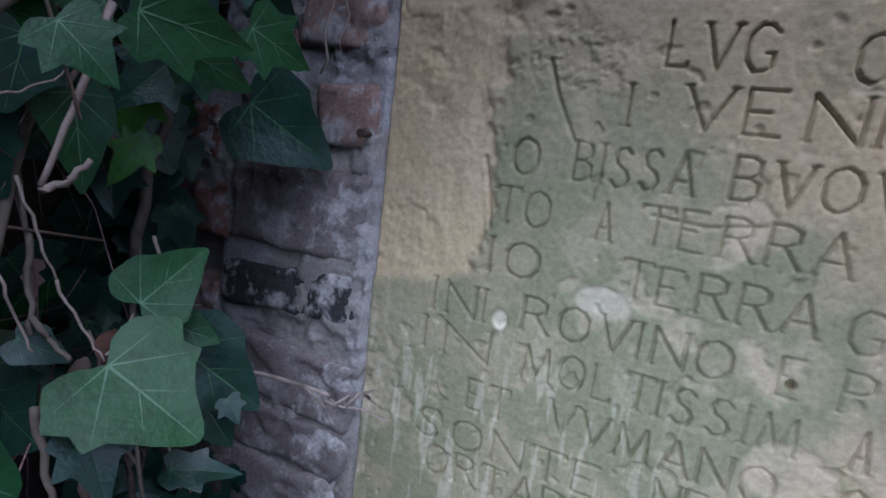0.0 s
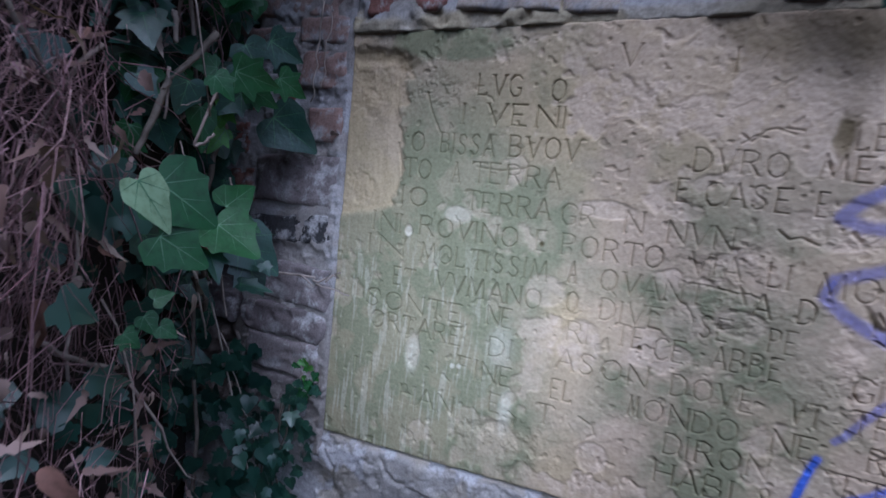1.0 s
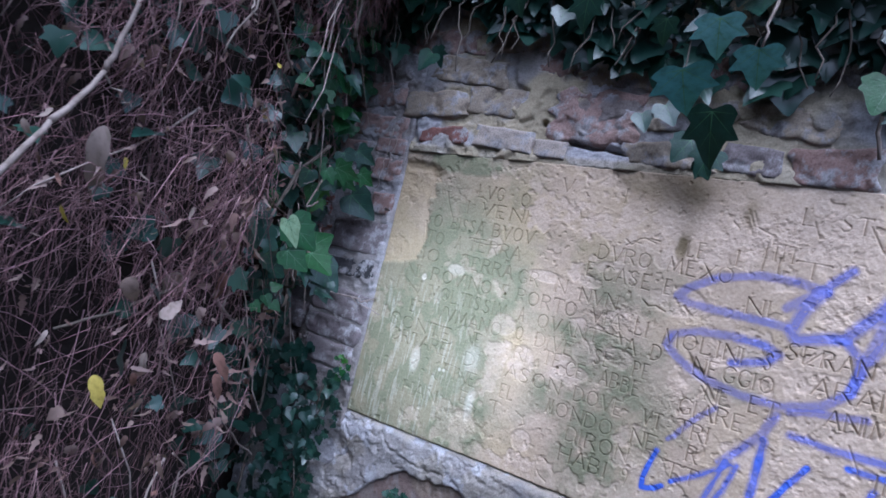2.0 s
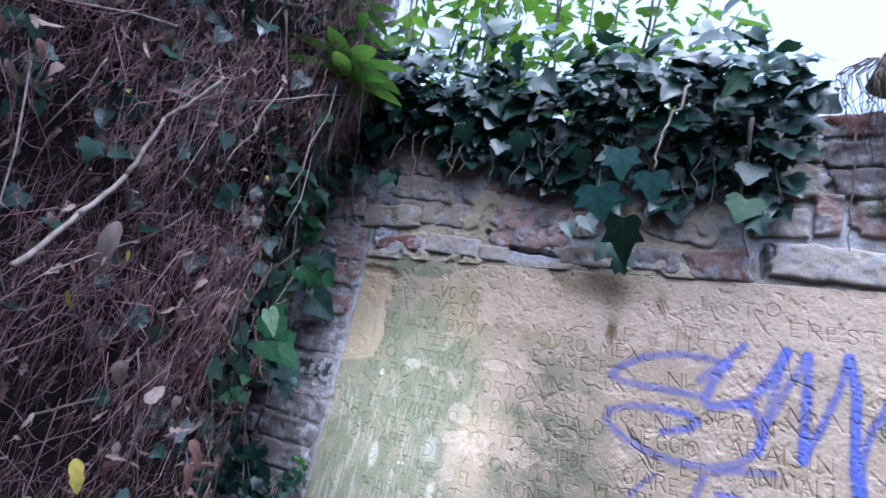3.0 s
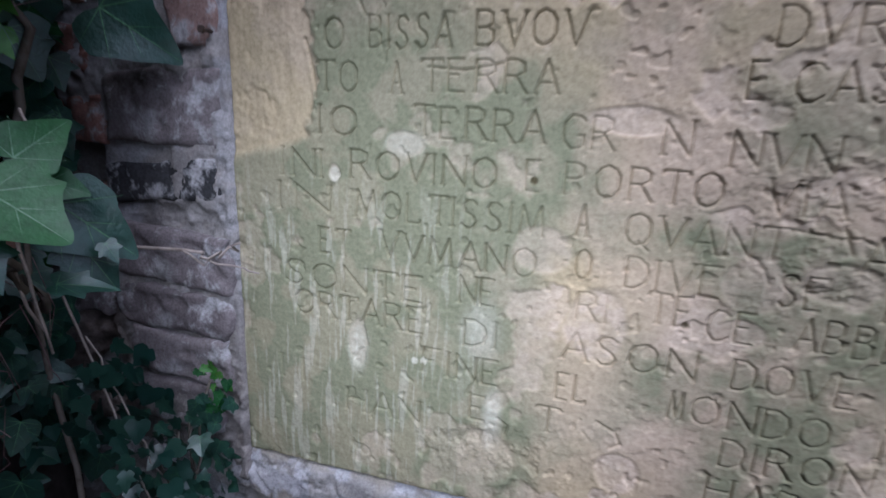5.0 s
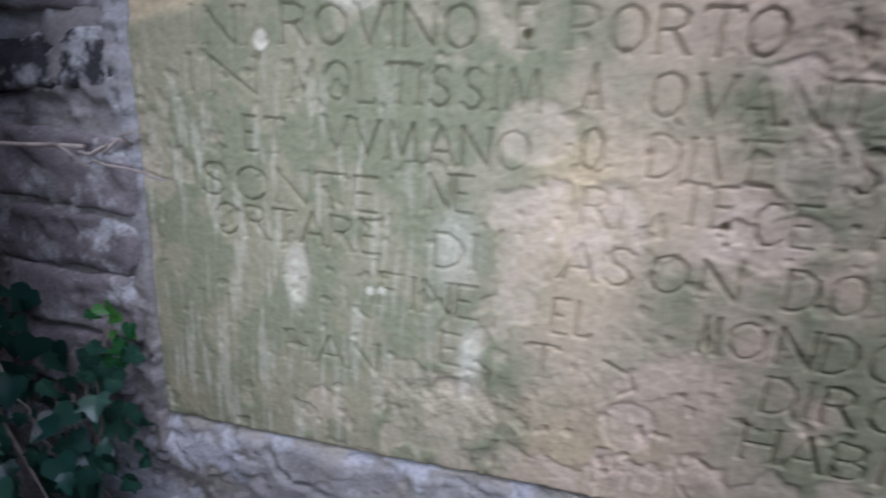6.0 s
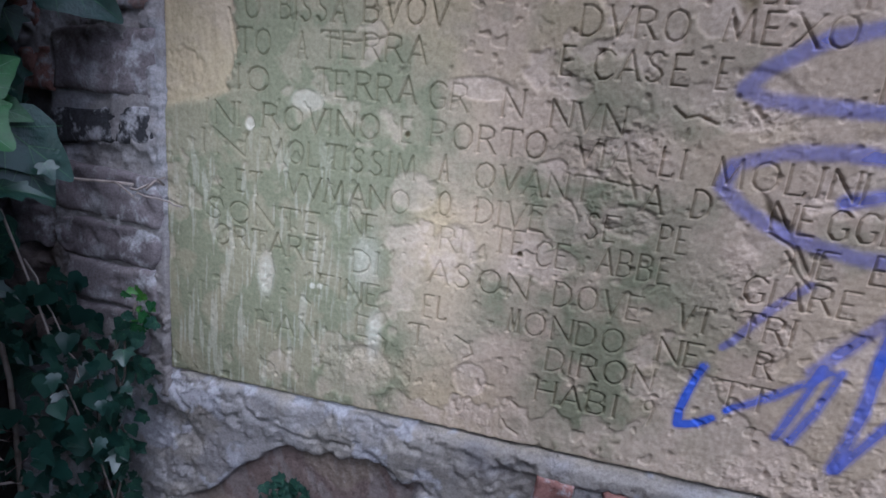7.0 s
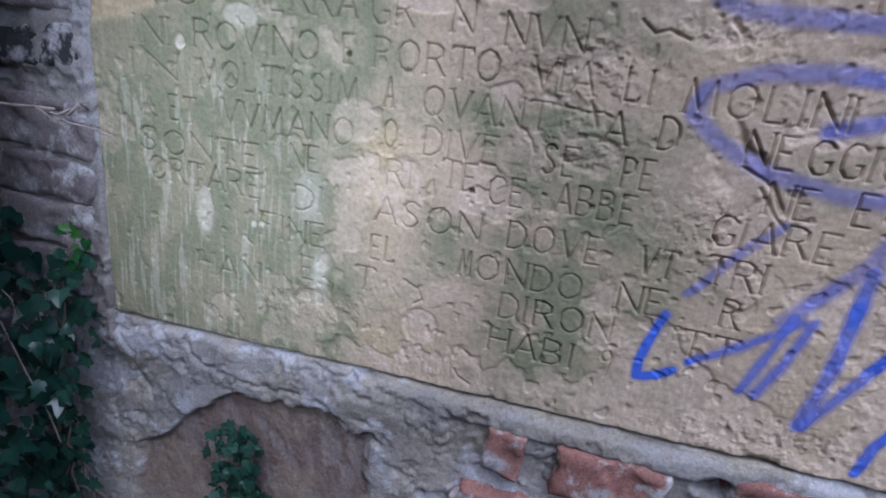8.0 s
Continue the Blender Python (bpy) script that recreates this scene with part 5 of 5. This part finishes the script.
for name, label, mats, count, r0, long in (("twig_tangle", "thin brown tangled twigs", [TWIG], 23000, 0.00068, (0.04, 0.14)), ("vine_tangle", "long hanging mauve-brown vine strands", [MAUVE], 2800, 0.0009, (0.08, 0.30)), ("stem_tangle", "pale grey bare vine stems", [BROWN_STEM], 260, 0.0019, (0.14, 0.42))):
    sv, sf = [], []
    for k in range(count):
        y = -rng.uniform(0.02, 1.55)
        z = rng.uniform(0.75, 3.1)
        c = clump(y, z)
        dense = (1.0 if -y > 0.33 or (z > 1.65 and -y > 0.12) or z > 1.95 else 0.22 if -y > 0.12 else 0) * (1 - 0.7 * smooth(1.22, 0.95, z) * smooth(0.75, 0.45, -y)) * (0.3 + 0.7 * smooth(0.32, 0.5, c))
        if rng.random() > dense:
            continue
        d = rng.uniform(-0.11, -0.01) + 0.13 * (c - 0.5)
        over = 0.10 * smooth(1.7, 2.1, z) * smooth(0.6, 0.3, -y)
        a = Vector((hedge_x(y) + d + 0.02 * max(0, z - 2.2) + over, y, z))
        lean = 0.35 + 0.6 * math.sin(5 * y + 3 * z)
        way = Vector((rng.uniform(-0.25, 0.3), rng.gauss(-0.25 * lean, 0.5), rng.gauss(-0.8, 0.55))).normalized()
        b = a + way * rng.uniform(*long)
        b.x = min(b.x, hedge_x(b.y) + 0.03 + over)
        tube(sv, sf, bent(a, b, rng.uniform(-0.06, 0.05), 0.014, rng.choice((3, 4, 4, 5)), rng), r0 * rng.uniform(0.6, 1.4), r0 * 0.5, 3 if r0 < 0.0015 else 5)
    tagged(part(name, mesh_of(name, sv, sf, mats), vines), label, kind="stuff")
litter = []
for k in range(2600):
    y = -rng.uniform(0.16, 1.4)
    z = rng.uniform(0.8, 2.6)
    c = clump(y, z)
    if rng.random() > 0.15 + c or (z < 1.6 and -y < 0.3 and rng.random() < 0.75):
        continue
    p = Vector((hedge_x(y) + rng.uniform(-0.07, 0.005) + 0.09 * (c - 0.45) - 0.08 * max(0, z - 1.9), y, z))
    tip = p + Vector((rng.uniform(-0.4, 0.4), rng.uniform(-0.6, 0.6), rng.uniform(-1.2, 0.1)))
    litter.append(leaf_pose(p, tip, EYE_SIDE + Vector((rng.uniform(-1, 1), rng.uniform(-1, 1), rng.uniform(-0.4, 0.8))), rng.uniform(0.6, 1.2), rng.uniform(0.010, 0.030)))
tagged(part("dead_leaves", join_leaves("dead_leaves", litter, LITTER_MESH, [LITTER, LITTER], rng), vines), "curled pale dead leaves caught in the vines", kind="stuff")

# longer bare canes
CANES = (((0.002, -0.835, 1.288), (-0.013, -0.776, 1.384), 0.0058), ((-0.013, -0.776, 1.384), (-0.022, -0.724, 1.473), 0.0056), ((-0.022, -0.724, 1.473), (-0.012, -0.707, 1.586), 0.005), ((-0.012, -0.707, 1.586), (0.020, -0.653, 1.705), 0.004), ((-0.022, -0.724, 1.473), (-0.022, -0.679, 1.438), 0.0022), ((0.050, -0.600, 1.676), (0.055, -0.570, 1.631), 0.0022), ((0.068, -0.562, 1.744), (0.015, -0.582, 1.564), 0.0026),
         ((-0.16, -0.16, 1.58), (-0.10, -0.26, 1.30), 0.005), ((-0.12, -0.22, 1.62), (-0.16, -0.14, 1.36), 0.004), ((-0.12, -0.36, 1.36), (-0.06, -0.40, 1.10), 0.003), ((-0.02, -0.48, 1.48), (-0.06, -0.37, 1.33), 0.003), ((-0.05, -0.44, 1.16), (-0.08, -0.33, 1.09), 0.004),
         ((-0.14, -0.18, 1.24), (-0.15, -0.13, 1.06), 0.0025), ((-0.02, -0.50, 1.72), (-0.07, -0.36, 1.62), 0.004), ((-0.05, -0.36, 0.92), (-0.16, -0.12, 0.72), 0.003), ((-0.07, -0.62, 1.95), (-0.05, -0.45, 2.05), 0.005), ((-0.05, -0.52, 1.17), (-0.08, -0.68, 1.09), 0.0035), ((-0.06, -0.5, 2.0), (-0.10, -0.32, 1.75), 0.004),
         ((-0.26, -0.065, 1.185), (0.0, -0.055, 1.178), 0.0032), ((0.0, -0.055, 1.178), (0.042, -0.045, 1.192), 0.0024), ((-0.03, -0.055, 1.178), (0.045, -0.02, 1.150), 0.0018), ((-0.04, -0.028, 1.62), (-0.055, -0.026, 1.46), 0.0018), ((-0.025, -0.028, 1.60), (-0.035, -0.026, 1.48), 0.0014),
         ((-0.20, -0.08, 1.12), (-0.06, -0.06, 0.68), 0.0022), ((-0.18, -0.07, 1.05), (-0.10, -0.05, 0.85), 0.0016))
for k, (a, b, r) in enumerate(CANES):
    cv, cf = [], []
    tube(cv, cf, bent(a, b, 0.006, 0.006 if r < 0.0035 else 0.0014, 8, rng), r * 0.8, r * 0.6, 7)
    part("cane", mesh_of("cane", cv, cf, [BARK if k in (7, 10, 13, 16) else STICK]), vines)
for k in range(110):
    y = -rng.uniform(0.22, 1.3)
    z = rng.uniform(0.8, 2.2)
    p = Vector((hedge_x(y) + rng.uniform(-0.03, 0.012), y, z))
    tip = p + Vector((rng.uniform(-0.2, 0.3), rng.uniform(-0.5, 0.5), rng.uniform(-1.2, 0)))
    tag = rng.choice(("dry", "dry", "dry_red", "dry", "yellow"))
    leaf("dry_leaf", LEAVES[tag][rng.randrange(2)], vines, leaf_pose(p, tip, EYE_SIDE + Vector((rng.uniform(-0.8, 0.8), rng.uniform(-0.8, 0.8), 0.2)), rng.uniform(0.35, 0.8), rng.uniform(0.015, 0.034)))
for base, tip, tag, w, ln in (((-0.03, -0.705, 1.400), (-0.025, -0.712, 1.290), "dry", 0.5, 0.11), ((0.014, -0.66, 1.047), (0.034, -0.654, 1.006), "yellow", 0.75, 0.05), ((0.026, -0.586, 1.134), (0.036, -0.57, 1.162), "dry", 1.1, 0.038), ((0.05, -0.49, 1.082), (0.098, -0.484, 1.038), "dry_red", 0.7, 0.05), ((0.04, -0.47, 1.04), (0.07, -0.47, 0.99), "dry_red", 0.7, 0.045), ((0.0, -0.638, 1.191), (0.012, -0.629, 1.159), "dry", 1.2, 0.04),
                              ((-0.03, -0.54, 1.20), (-0.04, -0.53, 1.13), "dry", 1.0, 0.07), ((-0.02, -0.45, 1.21), (-0.02, -0.46, 1.14), "dry_red", 0.5, 0.06), ((-0.03, -0.46, 1.31), (-0.04, -0.44, 1.24), "dry", 0.8, 0.06), ((-0.11, -0.2, 1.235), (-0.10, -0.23, 1.19), "dry", 0.6, 0.04)):
    leaf("dry_leaf", LEAVES[tag][0], vines, leaf_pose(base, tip, EYE_SIDE, w, ln))
far = []
for k in range(800):
    y = -rng.uniform(0.2, 1.9) if k < 420 else -rng.uniform(0.55, 1.3)
    z = rng.uniform(0.5, 2.4) if k < 420 else rng.uniform(1.5, 2.6)
    p = Vector((hedge_x(y) - rng.uniform(0.0, 0.10), y, z))
    tip = p + Vector((rng.uniform(-0.4, 0.4), rng.uniform(-0.8, 0.8), rng.uniform(-1, 0.2)))
    far.append(leaf_pose(p, tip, EYE_SIDE + Vector((rng.uniform(-0.6, 0.6), rng.uniform(-0.6, 0.6), rng.uniform(0, 0.8))), 1.0, rng.uniform(0.025, 0.055)))
tagged(part("foliage", join_leaves("foliage", far, LEAVES["plain"], [IVY_DARK, VEIN], rng), vines), "scattered dark ivy leaves among the twigs", kind="stuff")

# ---------- bright seedling on the wall's corner ----------
seedling = new("seedling")
seedling.location = (-0.01, -0.30, 1.86)
tagged(seedling, "bright yellow-green seedling growing out of the ivy", "plant")
sv, sf = [], []
tube(sv, sf, bent((0, 0.02, -0.12), (-0.01, 0, 0.34), 0, 0.006, 8, rng), 0.004, 0.002, 6)
part("stem", mesh_of("stem", sv, sf, [BARK]), seedling)
for h, count, ln in ((0.10, 7, 0.13), (0.14, 8, 0.14), (0.24, 5, 0.10), (0.32, 6, 0.085)):
    for k in range(count):
        a = 2 * math.pi * k / count + h * 7
        base = Vector((0.008 * math.cos(a), 0.008 * math.sin(a), h))
        tip = base + Vector((math.cos(a), math.sin(a), rng.uniform(-0.25, 0.2)))
        leaf("leaf", LEAVES["seedling"][0], seedling, leaf_pose(base, tip, (0, 0, 1), rng.uniform(0.95, 1.3), ln * rng.uniform(0.9, 1.2)))

# ---------- roots and trunk on the wall's head ----------
tree = new("tree")
tagged(tree, "leaning tree trunk rooted on the wall with hanging roots", "tree")
tv, tf = [], []
for k in range(9):
    a = 2 * math.pi * k / 9
    dx, dy = 0.03 * math.cos(a), 0.03 * math.sin(a)
    tube(tv, tf, bent((1.22 + 1.3 * dx, -0.03 + dy, 2.08), (1.62 + 0.5 * dx, 0.10 + 0.5 * dy, 2.9), 0, 0.008, 14, rng), 0.024, 0.018, 9)
part("trunk", mesh_of("trunk", tv, tf, [ROOT_BARK]), tree)
for k in range(64):
    rv, rf = [], []
    x = 1.19 + max(-0.10, min(0.10, rng.gauss(0, 0.05)))
    foot = x + rng.gauss(0, 0.035)
    tube(rv, rf, bent((0.5 * x + 0.61, -0.06, 2.13), (x, -0.085, 2.07), 0, 0.004, 3, rng) + bent((x, -0.088, 2.06), (foot, -0.055, rng.uniform(1.88, 2.0)), 0, 0.007, 5, rng), 0.0017, 0.0006, 4)
    part("root", mesh_of("root", rv, rf, [BARK if k % 4 == 0 else ROOT_BARK]), tree)

for a, b in (((1.135, -0.05, 1.95), (1.13, -0.022, 1.69)), ((1.19, -0.05, 1.96), (1.185, -0.022, 1.80))):
    rv, rf = [], []
    tube(rv, rf, bent(a, b, 0, 0.006, 9, rng), 0.002, 0.001, 5)
    part("root", mesh_of("root", rv, rf, [BARK]), tree)

MOSS = leaf_material("moss_green", (0.05, 0.085, 0.02), (0.10, 0.14, 0.035), 0.7, 0.2, 0.2, True)
MOSS_MESH = [leaf_mesh("moss_blade", "0,0 .05,.1 .06,.4 .03,.8 0,1", 0.3, 71, [MOSS, MOSS], False)]
blades = []
for k in range(420):
    p = Vector((1.215 + rng.gauss(0, 0.03), -rng.uniform(0.004, 0.02), 1.80 + rng.gauss(0, 0.012)))
    blades.append(leaf_pose(p, p + Vector((rng.uniform(-1, 1), rng.uniform(-1, -0.1), rng.uniform(-0.6, 0.6))), (rng.uniform(-1, 1), -1, 1), 1.0, rng.uniform(0.008, 0.02)))
moss = new("moss_tuft", join_leaves("moss_tuft", blades, MOSS_MESH, [MOSS, MOSS], rng))
tagged(moss, "yellow-green moss tuft on the pale wall stones", "moss")

# ---------- shrub behind the wall ----------
rng = random.Random(47)
shrub = new("shrub")
shrub.location = (0, 0, 0)
tagged(shrub, "leafy yellow-green shrub rising behind the wall", "shrub")
tops = []
for k in range(24):
    a = Vector((rng.uniform(-0.6, 0.75), 0.75 + rng.uniform(-0.1, 0.2), 0.0))
    b = Vector((a.x + rng.uniform(-0.3, 0.4), a.y + rng.uniform(-0.35, 0.25), rng.uniform(2.8, 3.9) - 0.8 * max(0, a.x)))
    bv, bf = [], []
    tube(bv, bf, bent(a, b, 0, 0.03, 10, rng), 0.016, 0.004, 5)
    tops.append((a, b))
    part("limb", mesh_of("limb", bv, bf, [BARK]), shrub)
far = []
for k in range(2700):
    a, b = rng.choice(tops)
    p = a.lerp(b, rng.uniform(0.52, 1.0)) + Vector((rng.gauss(0, 0.12), rng.gauss(0, 0.12), rng.gauss(0, 0.10)))
    tip = p + Vector((rng.uniform(-1, 1), rng.uniform(-1, 0.6), rng.uniform(-0.9, 0.4)))
    far.append(leaf_pose(p, tip, (rng.uniform(-0.5, 0.5), rng.uniform(-0.8, 0.2), 1), 1.0, rng.uniform(0.045, 0.095)))
SHRUB_LEAF = leaf_material("shrub_leaf", (0.10, 0.17, 0.03), (0.22, 0.28, 0.06), 0.45, 0.45)
SHRUB_MESH = [leaf_mesh("shrub_leaf", LEAF, 0.15, 51, [SHRUB_LEAF, SHRUB_LEAF], False) for LEAF in (LANCE, IVY_SHAPES[2])]
tagged(part("foliage", join_leaves("foliage", far, SHRUB_MESH, [SHRUB_LEAF, SHRUB_LEAF], rng), shrub), "many small yellow-green leaves", kind="stuff")
